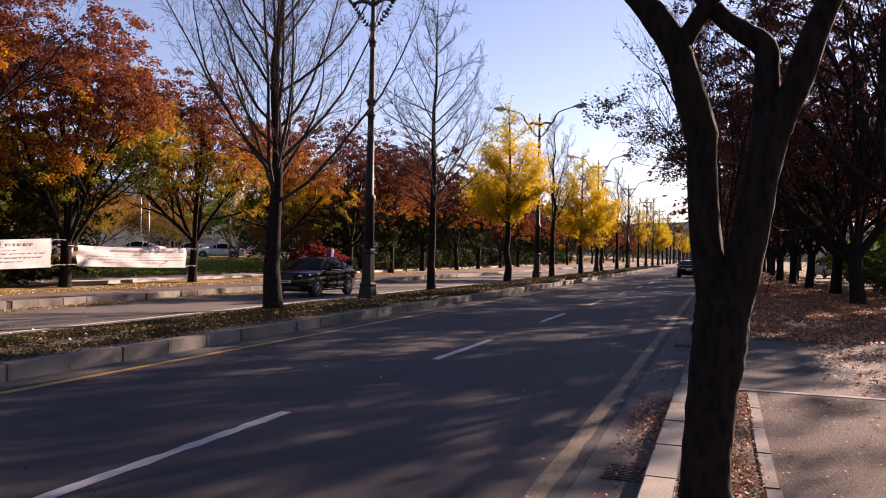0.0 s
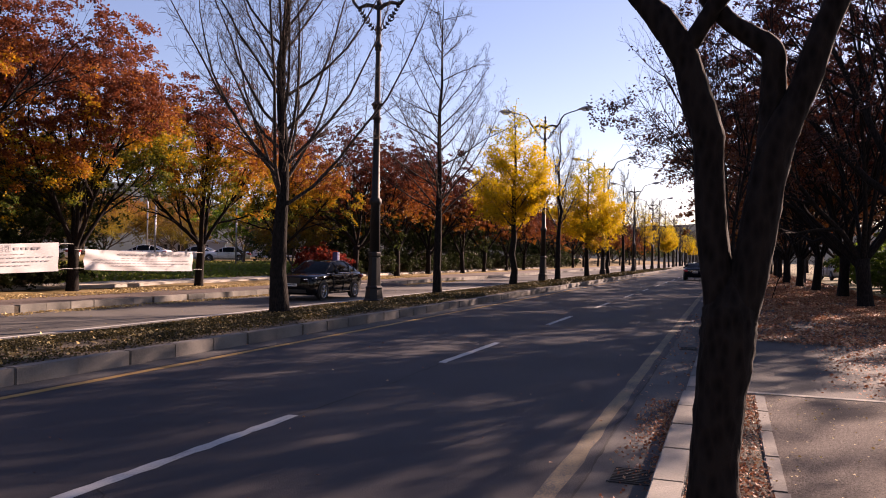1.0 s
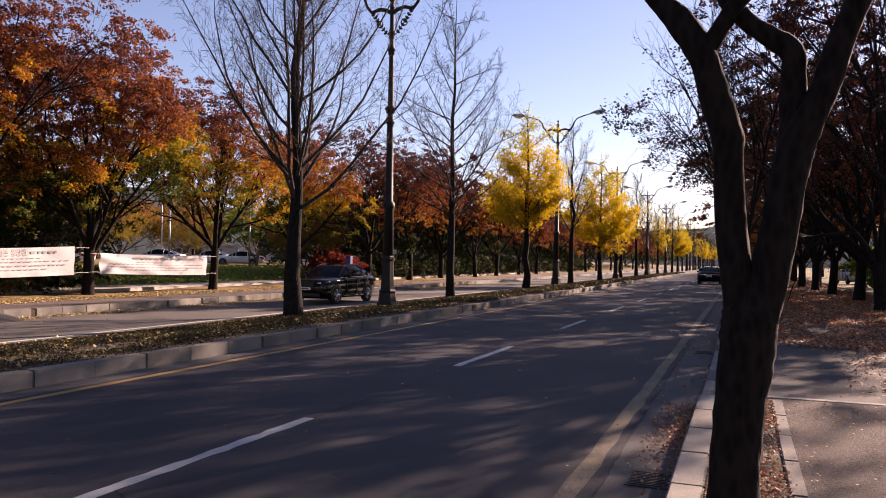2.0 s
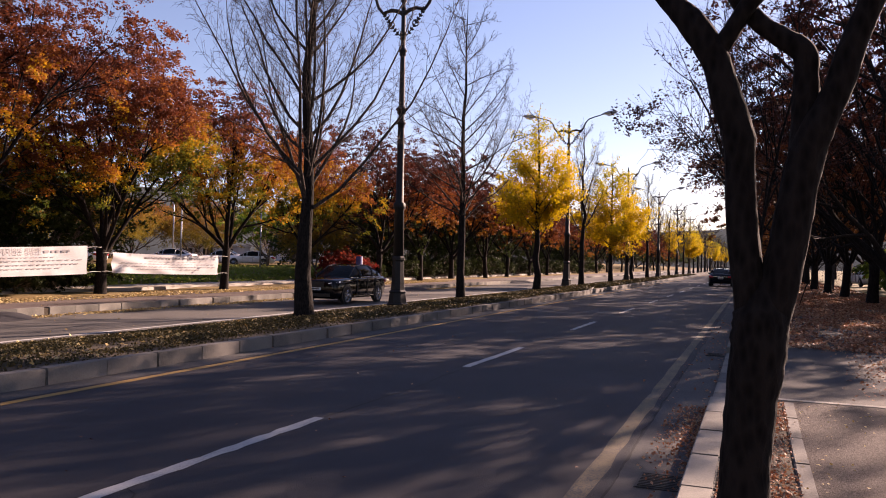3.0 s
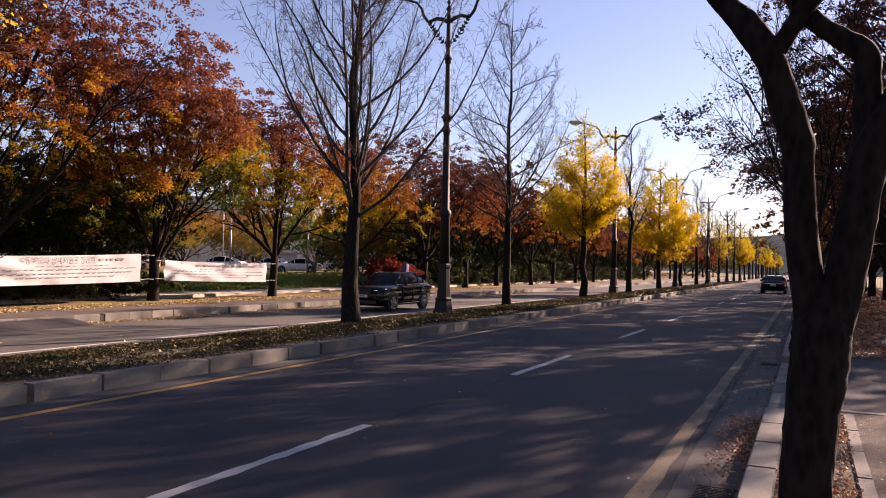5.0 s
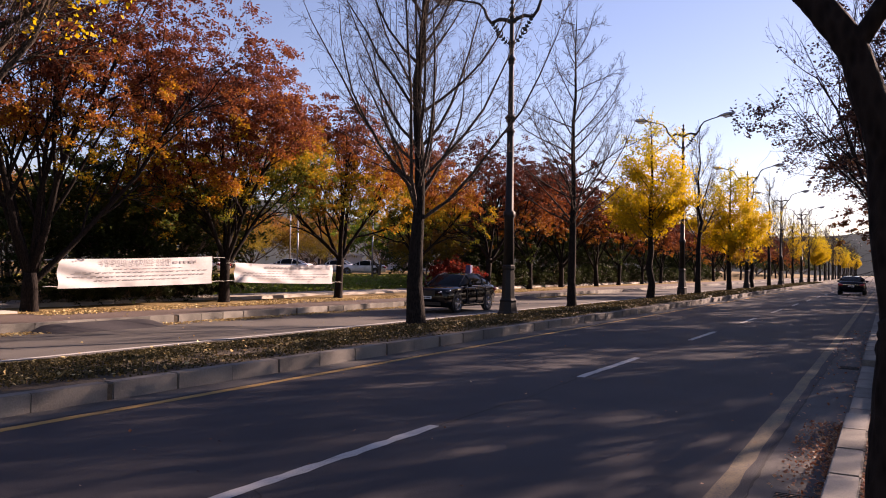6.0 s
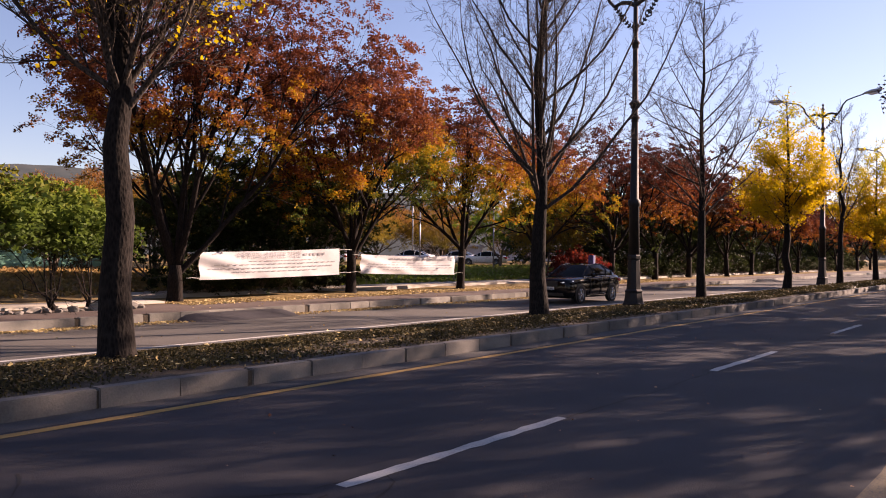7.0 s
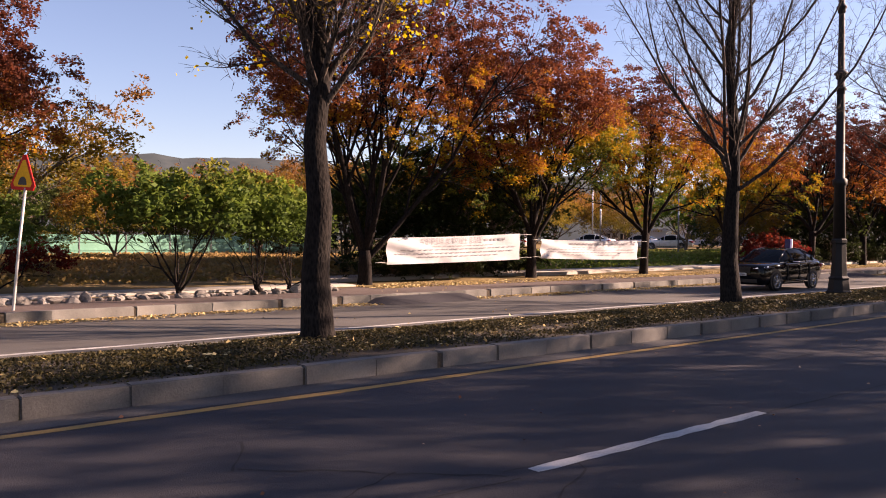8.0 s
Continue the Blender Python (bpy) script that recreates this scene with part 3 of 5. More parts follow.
far_r = near_tree(leafy_tree(33, LEAF_WINE, BARK_SMOOTH_SHADED, 13.0, 1.9, 7, (20, 60), 0.22, 15000, 0.2, width=6.0, skirt=3.2), 3.9, 61.0, "zelkova with dark red crown farther down the pavement")
for i, (x, y) in enumerate([(4.6, 70), (4.5, 79), (4.6, 88), (4.5, 97), (4.6, 107), (4.6, 118), (4.6, 130), (4.6, 143), (4.6, 158), (4.6, 175), (4.6, 195), (4.6, 220)]):
    tagged(again(far_r, x, y, 0.15, 30 + 71 * i, 0.92 + 0.04 * (i % 4)), far_r["label"], "tree", NEAR_ROW)
# First three are unseen, added behind the viewpoint to block sky light.
for i, (x, y) in enumerate([(4.8, -4), (5.0, -12), (4.6, -21), (12.5, 50), (10.5, 58), (9.8, 67), (9.4, 80), (9.6, 95), (9.6, 112)]):
    tagged(again(far_r, x, y, 0.2, 55 * i, 0.98), "zelkova of the second row, with three added unseen behind the camera", "tree", NEAR_ROW)


def fork_tree():
    """The forked tree in the soil strip: two thick stems, the outer one forking again."""
    rng = random.Random(5)
    top = new("tree")
    V = Vector

    class Stem(Geo):
        def tube(self, pts, rads, n=6, rough=0.0, rng=None):
            """A limb drawn as a smooth curve with knobs and swellings."""
            if not rough:
                return Geo.tube(self, pts, rads, n)
            out, rr = [], []
            for i in range(len(pts) - 1):
                a, b, c, d = pts[max(i - 1, 0)], pts[i], pts[i + 1], pts[min(i + 2, len(pts) - 1)]
                for k in range(6):
                    u = k / 6
                    out.append(0.5 * ((2 * b) + (c - a) * u + (2 * a - 5 * b + 4 * c - d) * u * u + (3 * b - a - 3 * c + d) * u ** 3))
                    q = rads[i] + (rads[i + 1] - rads[i]) * u
                    rr.append(q * (1 + 0.10 * noise.noise(out[-1] * 5.0) + 0.05 * noise.noise(out[-1] * 17.0)))
            Geo.tube(self, out + [pts[-1]], rr + [rads[-1]], n + 4, 0.03, rng)

    g = Stem()
    g.tube([V((0, 0, -0.1)), V((0, 0, 0.1)), V((0.0, 0, 0.45)), V((0.03, 0, 0.85)), V((0.06, 0, 1.12)), V((0.07, 0, 1.3)), V((0.08, 0, 1.5))], [0.2, 0.155, 0.13, 0.138, 0.152, 0.15, 0.05], 16, 0.03, rng)
    part("trunk", g.mesh("trunk", BARK_SMOOTH_SHADED), top)
    g = Stem()
    g.tube([V((0.06, 0, 1.05)), V((0.02, 0, 1.35)), V((-0.03, 0.0, 1.75)), V((-0.05, 0, 2.1)), V((-0.06, 0, 2.28)), V((-0.13, 0, 2.52)), V((-0.2, 0, 2.75)), V((-0.32, 0.02, 2.95)), V((-0.48, 0.05, 3.15)), V((-0.75, 0.1, 3.6)), V((-1.1, 0.2, 4.3)), V((-1.3, 0.3, 5.2))],
           [0.095, 0.093, 0.082, 0.08, 0.09, 0.082, 0.084, 0.076, 0.066, 0.057, 0.045, 0.03], 12, 0.03, rng)
    g.tube([V((-0.2, 0, 2.72)), V((-0.12, 0, 2.86)), V((-0.02, 0, 3.02)), V((0.1, 0.02, 3.2)), V((0.2, 0.1, 3.7)), V((0.15, 0.2, 4.6))], [0.055, 0.05, 0.05, 0.05, 0.045, 0.03], 10, 0.03, rng)
    g.tube([V((0.08, 0, 1.1)), V((0.15, 0, 1.4)), V((0.21, 0, 1.75)), V((0.27, 0, 2.1)), V((0.33, 0, 2.3)), V((0.43, 0, 2.52)), V((0.5, 0, 2.75)), V((0.6, 0, 3.02)), V((0.75, 0.05, 3.5)), V((0.95, 0.1, 4.2)), V((1.1, 0.3, 5.3))],
           [0.1, 0.1, 0.1, 0.098, 0.088, 0.075, 0.07, 0.066, 0.058, 0.05, 0.03], 12, 0.03, rng)
    g.tube([V((0.27, 0.02, 2.1)), V((0.28, 0.05, 2.35)), V((0.28, 0.05, 2.6)), V((0.27, 0.05, 2.74)), V((0.15, 0.05, 2.84)), V((0.02, 0.05, 2.95)), V((-0.1, 0.06, 3.15)), V((-0.2, 0.1, 3.7))], [0.085, 0.075, 0.07, 0.068, 0.058, 0.055, 0.05, 0.04], 10, 0.03, rng)
    nodes = []
    for i, (p, dd) in enumerate([((-1.0, 0.2, 4.1), (-0.5, 0.3, 0.8)), ((-1.2, 0.28, 4.9), (-0.3, -0.3, 0.9)), ((0.15, 0.2, 4.5), (0.1, 0.3, 1)), ((0.9, 0.1, 4.1), (0.5, 0.2, 0.8)), ((1.1, 0.3, 5.2), (0.3, -0.1, 1)), ((-0.2, 0.1, 3.7), (-0.2, 0.3, 1))]):
        ramify(rng, g, nodes, V(p), V(dd).normalized(), 2.6, 0.04, 1, ZELKOVA)
    part("branchwork", g.mesh("branchwork", BARK_SMOOTH_SHADED), top)
    gg = np.random.default_rng(5)
    nd = np.array([tuple(p) for p in nodes])
    pick = nd[gg.integers(0, len(nd), 3000)] + gg.normal(size=(3000, 3)) * 0.25
    pick = pick[pick[:, 2] > 4.3]
    part("crown", leaf_mesh("crown", pick, 0.09, LEAF_MAROON, 5, 0.3, 0.2), top)
    return top


tagged(put(fork_tree(), -0.065, 4.6, 0.13), "forked tree in the soil strip by the kerb, its shade in the bark colour", "tree")
# ---- kerbs, stone by stone ----
def kerb(name, label, x0, x1, z0, z1, ys, core, near=60, tag="kerb", stone=1.0, mat=CONCRETE, drop=None):
    """A run of kerb stones: a recessed core and single stones with open joints."""
    base = tagged(part(name, core), label, tag, "", "structure")
    me = box_me("kerb_stone", mat, x0, x1, 0.007, stone - 0.007, z0, z1, 0.012)
    rest = bmesh.new()
    y, i = ys[0], 0
    rng = random.Random(name)
    while y < ys[1]:
        if drop and drop[0] <= y < drop[1]:
            y += stone
            continue
        if i < near:
            ob = part("kerb_stone", me, base)
            ob.matrix_basis = pose(rng.uniform(-0.004, 0.004), y, rng.uniform(-0.004, 0.004), 0, 0, rng.uniform(-0.25, 0.25))
        else:
            box_bm(rest, x0, x1, y + 0.006, y + stone - 0.006, z0, z1)
        y, i = y + stone, i + 1
    tagged(part("kerb_run", from_bm("kerb_run", rest, mat), base), kind="stuff")
    return base


kerb("kerb_1", "concrete kerb stones along the median, shade in their grey", -8.5, -8.3, -0.1, 0.22, (-4.8, 330), box_me("kerb_core", SOIL, -8.48, -8.318, -40, 400, -0.1, 0.195), 70, stone=1.004, mat=KERB_SHADE_DIRT)
kerb("kerb_2", "sunlit concrete kerb stones of the far pavement", -20.69, -20.48, ZF - 0.1, ZP + 0.01, (-8, 330), box_me("kerb_core", SOIL, -20.67, -20.5, -40, 400, ZF - 0.1, ZP - 0.02), 70)
kerb("kerb_3", "pale kerb stones between the gutter and the soil strip", -0.5, -0.27, -0.1, 0.155, (-6.3, 330), box_me("kerb_core", SOIL, -0.48, -0.29, -40, 400, -0.1, 0.03), 60, drop=(9.0, 15.2))
kerb("kerb_4", "concrete kerb on the far side of the median", -13.42, -13.28, ZF - 0.1, -0.13, (-6, 330), box_me("kerb_core", SOIL, -13.41, -13.29, -40, 400, ZF - 0.1, -0.16), 0)
dropped = box_me("kerb_stone", CONCRETE, -0.5, -0.27, 0.006, 0.994, -0.1, 0.05, 0.012)
for i in range(6):
    part("kerb_stone", dropped, bpy.data.objects["kerb_3"]).matrix_basis = pose(0, 9.7 + i, 0)
edging = tagged(part("edging", box_me("edging_core", SOIL, 0.29, 0.41, -40, 9.75, 0.0, 0.14)), "worn concrete edging stones of the footpath", "edging", "", "structure")
edge_me = box_me("edging_stone", KERB_SHADE_DIRT, 0.29, 0.41, 0.01, 0.99, 0.0, 0.1585, 0.01)
rng = random.Random(12)
for i in range(12):
    part("edging_stone", edge_me, edging).matrix_basis = pose(rng.uniform(-0.012, 0.012), -2.3 + i, rng.uniform(-0.004, 0.003), 0, 0, rng.uniform(-0.3, 0.3))
tagged(part("threshold", box_me("threshold", CONCRETE, -0.27, 6.5, 9.78, 9.92, 0.0, 0.164, 0.01)), "flush concrete band across the pavement", "edging", "", "structure").rotation_euler = (0, 0, 0)

# ---- road markings ----
def stripe(name, mat, x, w, y0, y1, z, label, seed=0):
    """A painted stripe with a frayed outline."""
    rng = random.Random(seed)
    n = max(8, int((y1 - y0) * 6)) if y1 - y0 < 60 else int((y1 - y0) * 2)
    vs, fs = [], []
    for i in range(n + 1):
        y = y0 + (y1 - y0) * i / n
        vs += [(x - w / 2 + rng.gauss(0, 0.008), y, z), (x + w / 2 + rng.gauss(0, 0.008), y, z)]
    fs = [(2 * i, 2 * i + 1, 2 * i + 3, 2 * i + 2) for i in range(n)]
    return tagged(part(name, mesh_of(name, vs, fs, mat)), label, "road marking", "", "structure")


for i in range(-1, 22):
    stripe("lane_dash", WHITE_PAINT, -4.27, 0.13, 3.95 + 7.7 * i, 7.17 + 7.7 * i, 0.004, "worn white lane dash on dark asphalt", i)
stripe("edge_line", YELLOW_PAINT, -7.72, 0.14, -30, 320, 0.004, "solid yellow line along the median kerb", 3)
stripe("edge_line", PALE_YELLOW, -1.21, 0.16, -30, 320, 0.004, "worn yellow and white line beside the gutter", 4)
stripe("edge_line", WHITE_PAINT, -15.2, 0.16, -30, 300, ZF + 0.004, "white line along the far carriageway", 5)
TAR = surface("crack", (0.010, 0.009, 0.010), (0.022, 0.020, 0.020), 0.9, 2.0, 50, 0.2)


def crack(x0, y0, x1, y1, w=0.02, seed=0, jag=0.05, z=0.003):
    rng = random.Random(seed)
    n = max(6, int(math.hypot(x1 - x0, y1 - y0) * 7))
    vs, off = [], 0.0
    s = Vector((y1 - y0, x0 - x1, 0)).normalized()
    for i in range(n + 1):
        off = off * 0.85 + rng.gauss(0, jag * 0.5)
        p = Vector((x0, y0, z)).lerp(Vector((x1, y1, z)), i / n) + s * off
        h = w * rng.uniform(0.25, 0.8)
        vs += [p - s * h, p + s * h]
    return tagged(part("crack", mesh_of("crack", vs, [(2 * i, 2 * i + 1, 2 * i + 3, 2 * i + 2) for i in range(n)], TAR)), "thin dark crack in the asphalt", "crack", "", "structure")


for i in range(-1, 8):
    crack(-4.25, 7.15 + 7.7 * i, -4.2, 3.75 + 7.7 * (i + 1), 0.022, 20 + i, 0.03)
    crack(-4.36, 3.75 + 7.7 * i, -4.33, 7.2 + 7.7 * i, 0.016, 40 + i, 0.02)
for i, q in enumerate([(-4.3, 3.7, -5.6, 2.2), (-4.9, 3.1, -4.5, 2.3), (-4.3, 4.5, -3.4, 3.4), (-5.6, 2.2, -6.4, 2.5), (-3.9, 2.9, -4.6, 2.4), (-1.05, 2, -1.0, 30)]):
    crack(*q, 0.018, 60 + i, 0.06 if i < 5 else 0.012)
for i in range(5):
    crack(-6.0 + 0.1 * i, 9 + 6 * i, -5.9, 14 + 6 * i, 0.010, 80 + i, 0.04)

# ---- gratings in the gutter ----
def grating(y):
    top = new("drain_grate")
    part("grate_frame", box_me("grate_frame", IRON, -0.86, -0.52, -0.22, 0.22, 0.0, 0.008), top)
    bar = box_me("grate_bar", IRON, -0.84, -0.54, -0.009, 0.009, 0.008, 0.016)
    for i in range(9):
        part("grate_bar", bar, top).matrix_basis = pose(0, -0.18 + 0.045 * i, 0)
    top.matrix_basis = pose(0, y, 0.004)
    return tagged(top, "cast-iron drain grating in the gutter", "grating", "drain gratings")


grating(6.25), grating(15.6)

# ---- asphalt ramps up the far kerb ----
def kerb_ramp(y0, y1):
    vs, fs, n = [], [], 12
    for i in range(n + 1):
        t = i / n
        h = min(1, 3.2 * math.sin(math.pi * t)) if 0 < t < 1 else 0
        y = y0 + (y1 - y0) * t
        vs += [(-20.48, y, ZF + 0.21 * h), (-20.25, y, ZF + 0.19 * h), (-19.5 - 0.5 * (1 - h), y, ZF + 0.003)]
    for i in range(n):
        for j in range(2):
            a = 3 * i + j
            fs.append((a, a + 1, a + 4, a + 3))
    return tagged(part("kerb_ramp", mesh_of("kerb_ramp", vs, fs, ASPHALT, True)), "dark asphalt ramp up to the far kerb", "kerb ramp", "", "structure")


kerb_ramp(12.9, 17.2), kerb_ramp(39.8, 47.5), kerb_ramp(67.4, 73.0)

# ---- street lamps ----
LAMP_GLASS = plain("lamp_lens", (0.55, 0.56, 0.58), 0.15, 0.0, 0.5)
GREY_PAINT = plain("lamp_head_paint", (0.25, 0.26, 0.28), 0.4, 0.5)


def street_lamp():
    top = new("street_lamp")
    part("base", lathe("base", IRON, [(0.36, 0), (0.36, 0.10), (0.32, 0.14), (0.28, 0.45), (0.30, 0.5), (0.24, 0.56), (0.215, 0.9), (0.195, 1.5), (0.22, 1.54), (0.22, 1.62), (0.185, 1.66)], 8, False), top)
    pole = part("pole", lathe("pole", IRON, [(0.175, 1.6), (0.155, 3.2), (0.2, 3.25), (0.2, 3.4), (0.135, 3.45), (0.115, 5.4), (0.1, 6.3), (0.078, 8.4), (0.07, 9.85), (0.0, 9.85)], 12), top)
    for z, r in ((6.5, 0.2), (8.45, 0.15), (6.05, 0.16), (9.0, 0.13)):
        part("collar", lathe("collar", IRON, [(0.09, z - 0.16), (r * 0.75, z - 0.12), (r * 0.7, z - 0.05), (r, z), (r * 0.95, z + 0.04), (r * 0.6, z + 0.1), (0.06, z + 0.2)], 12), pole)
    part("finial", lathe("finial", IRON, [(0.07, 9.8), (0.09, 9.88), (0.05, 9.96), (0.045, 10.02), (0.11, 10.12), (0.04, 10.22), (0.03, 10.28), (0.075, 10.36), (0.0, 10.48)], 10), top)
    V = Vector
    for s in (-1, 1):
        g = Geo()
        g.tube([V((0, 0, 9.68)), V((s * 0.2, 0, 9.80)), V((s * 0.45, 0, 9.86)), V((s * 0.75, 0, 9.78)), V((s * 0.92, 0, 9.98)), V((s * 1.03, 0, 10.28)), V((s * 1.22, 0, 10.50)), V((s * 1.6, 0, 10.63)), V((s * 2.1, 0, 10.76))],
               [0.075, 0.07, 0.065, 0.06, 0.055, 0.045, 0.04, 0.035, 0.032], 8)
        part("arm", g.mesh("arm", IRON), top)
        g = Geo()
        g.tube([V((s * 2.0, 0, 10.73)), V((s * 2.15, 0, 10.78)), V((s * 2.45, 0, 10.83)), V((s * 2.85, 0, 10.89)), V((s * 3.0, 0, 10.90))], [0.04, 0.08, 0.13, 0.11, 0.03], 10)
        for i, v in enumerate(g.v):
            g.v[i] = V((v.x, v.y * 1.25, v.z if v.z > 10.78 else 10.78 + (v.z - 10.78) * 0.45))
        head = part("lamp_head", g.mesh("lamp_head", GREY_PAINT), top, "grey lamp head")
        g = Geo()
        g.tube([V((s * 2.3, 0, 10.75)), V((s * 2.45, 0, 10.74)), V((s * 2.75, 0, 10.78)), V((s * 2.86, 0, 10.81))], [0.04, 0.1, 0.09, 0.03], 10)
        part("lens", g.mesh("lens", LAMP_GLASS), head, "clear lens")
        g = Geo()
        sprig = [V((s * (0.06 + 0.66 * t ** 0.8), 0, 8.93 + 0.85 * t)) for t in [i / 8 for i in range(9)]]
        g.tube(sprig, [0.018] * 9, 5)
        for i in range(1, 17):
            p = sprig[i // 2]
            w = 1 if i % 2 else -1
            d = (sprig[min(i // 2 + 1, 8)] - sprig[i // 2 - 1]).normalized()
            q = p + d * 0.09 + V((d.z, 0, -d.x)) * (0.085 * w)
            g.tube([p, p.lerp(q, 0.5), q], [0.014, 0.045, 0.006], 4)
        ring = [sprig[4] + V((0.11 * math.cos(a), 0, 0.11 * math.sin(a))) for a in [2 * math.pi * k / 12 for k in range(13)]]
        g.tube(ring, [0.02] * 13, 5)
        part("laurel_sprig", g.mesh("laurel_sprig", IRON), top, "cast leaf ornament with a ring")
    return top


lamp = tagged(put(street_lamp(), -10.95, 23.33, 0.12), "tall dark ornate double-armed street lamp in the median", "street lamp", "street lamps")
for i in range(1, 12):
    again(lamp, -10.95, 23.33 + 24.85 * i, 0.12)

# ---- banners between the far trees ----
INK = plain("banner_ink", (0.27, 0.265, 0.28), 0.9)
INK_RED = plain("banner_ink_red", (0.36, 0.31, 0.32), 0.9)
ROPE = plain("rope", (0.5, 0.48, 0.44), 0.9)


def banner(x, ya, yb, za, zb, ha, hb, words, seed, sag):
    """A printed cloth tied between two trunks: it runs from ya to yb, its lower edge at za and zb."""
    top = new("banner")
    n, m = 96, 14
    rng = random.Random(seed)
    where = lambda u, v: (x + 0.07 * noise.noise(Vector((u * 7, v * 2.2, seed))) + 0.05 * math.sin(9 * v + 14 * u) * (1 - u) ** 2, ya + (yb - ya) * u,
                          za + (zb - za) * u + (ha + (hb - ha) * u) * v - sag * math.sin(math.pi * u) * (0.4 + 0.6 * v) * 0.5)
    vs = [where(i / n, j / m) for i in range(n + 1) for j in range(m + 1)]
    vs += [(p[0] - 0.004, p[1], p[2]) for p in vs]
    k = (n + 1) * (m + 1)
    fs = []
    for i in range(n):
        for j in range(m):
            a = i * (m + 1) + j
            fs += [(a, a + m + 1, a + m + 2, a + 1), (k + a, k + a + 1, k + a + m + 2, k + a + m + 1)]
    part("cloth", mesh_of("cloth", vs, fs, CLOTH, True), top)
    # one legible headline; the small print is bars
    if words:
        cu = bpy.data.curves.new("headline", "FONT")
        cu.body, cu.size, cu.align_x, cu.align_y = words, 0.27 * ha, "CENTER", "CENTER"
        tmp = bpy.data.objects.new("headline_source", cu)
        scene.collection.objects.link(tmp)
        dg = bpy.context.evaluated_depsgraph_get()
        me = bpy.data.meshes.new_from_object(tmp.evaluated_get(dg))
        bpy.data.objects.remove(tmp)
        length = abs(yb - ya)
        wide = max(abs(v.co.x) for v in me.vertices) * 2
        fit = min(1.0, 0.46 * length / wide)
        for v in me.vertices:
            p = where(min(1, max(0, 0.46 + v.co.x * fit / (yb - ya))), 0.83 + v.co.y / ha)
            v.co = (p[0] + 0.03, p[1], p[2])
        me.materials.clear()
        me.materials.append(INK)
        part("headline", me, top, "dark printed headline")
    for v, c, h, first, last in [(0.83, INK, 0.045, 0.70 if words else 0.24, 0.86), (0.64, INK_RED, 0.012, 0.3, 0.75), (0.52, INK, 0.016, 0.05, 0.93), (0.38, INK, 0.02, 0.04, 0.93), (0.25, INK, 0.016, 0.2, 0.8)]:
        u = first + rng.uniform(0, 0.04)
        while u < last:
            w = rng.uniform(0.012, 0.035)
            bars = []
            for uu in (u, u + w):
                for vv in (v - h, v + h):
                    p = where(min(uu, 0.97), vv)
                    bars.append((p[0] + 0.025, p[1], p[2]))
            part("text_bar", mesh_of("text_bar", bars, [(0, 2, 3, 1)], c), top)
            u += w + rng.uniform(0.006, 0.02)
    for u, v, s in ((0, 0.06, -1), (0, 0.94, -1), (1, 0.06, 1), (1, 0.94, 1)):
        p = Vector(where(u, v))
        g = Geo()
        g.tube([p, p + Vector((0.0, s * 0.3, 0.03)), p + Vector((0.1, s * 0.62, 0.02))], [0.012, 0.01, 0.012], 5)
        part("tie_rope", g.mesh("tie_rope", ROPE), top)
    return tagged(top, "white printed cloth banner tied between two trees", "banner", "roadside banners")


banner(-24.75, 16.6, 23.6, 0.72, 0.83, 1.02, 1.13, "수용주민의 생계지원은 정당한", 1, 0.06)
banner(-24.85, 25.0, 31.9, 0.86, 0.72, 0.86, 0.95, "", 2, 0.1)

# ---- warning sign ----
def warning_sign():
    top = new("warning_sign")
    g = Geo()
    g.tube([Vector((0, 0, -0.1)), Vector((0.0, 0.02, 1.5)), Vector((0, 0.1, 2.95))], [0.035] * 3, 10)
    part("post", g.mesh("post", plain("sign_post_paint", (0.46, 0.44, 0.41), 0.45, 0.3)), top, "pale grey post")

    def tri(name, r, depth, mat, shift=0.0, parent=top):
        bm = bmesh.new()
        pts = []
        for k in range(3):
            a = math.pi / 2 + k * 2 * math.pi / 3
            for da in (-0.13, 0.13):
                pts.append((shift, r * math.cos(a + da), 3.22 + r * math.sin(a + da)))
        vs = [bm.verts.new(p) for p in pts]
        f = bm.faces.new(vs)
        e = bmesh.ops.extrude_face_region(bm, geom=[f])
        bmesh.ops.translate(bm, vec=(depth, 0, 0), verts=[v for v in e["geom"] if isinstance(v, bmesh.types.BMVert)])
        bmesh.ops.recalc_face_normals(bm, faces=bm.faces)
        return part(name, from_bm(name, bm, mat), parent)

    plate = tri("plate", 0.53, 0.02, plain("sign_red", (0.62, 0.015, 0.008), 0.8))
    tri("field", 0.40, 0.006, plain("sign_yellow", (0.90, 0.44, 0.004), 0.8), 0.02, plate)
    vs = [(0.028, 0.17 * math.cos(math.pi * i / 14), 3.02 + 0.2 * math.sin(math.pi * i / 14)) for i in range(15)]
    part("hump_symbol", mesh_of("hump_symbol", vs, [tuple(range(15))], plain("sign_black", (0.015, 0.015, 0.015), 0.5)), plate)
    return tagged(top, "triangular red and yellow road hump warning sign on a post", "road sign")


ws = warning_sign()
ws.matrix_basis = pose(-21.21, 3.37, ZP, -4.2, -2.3, -68)

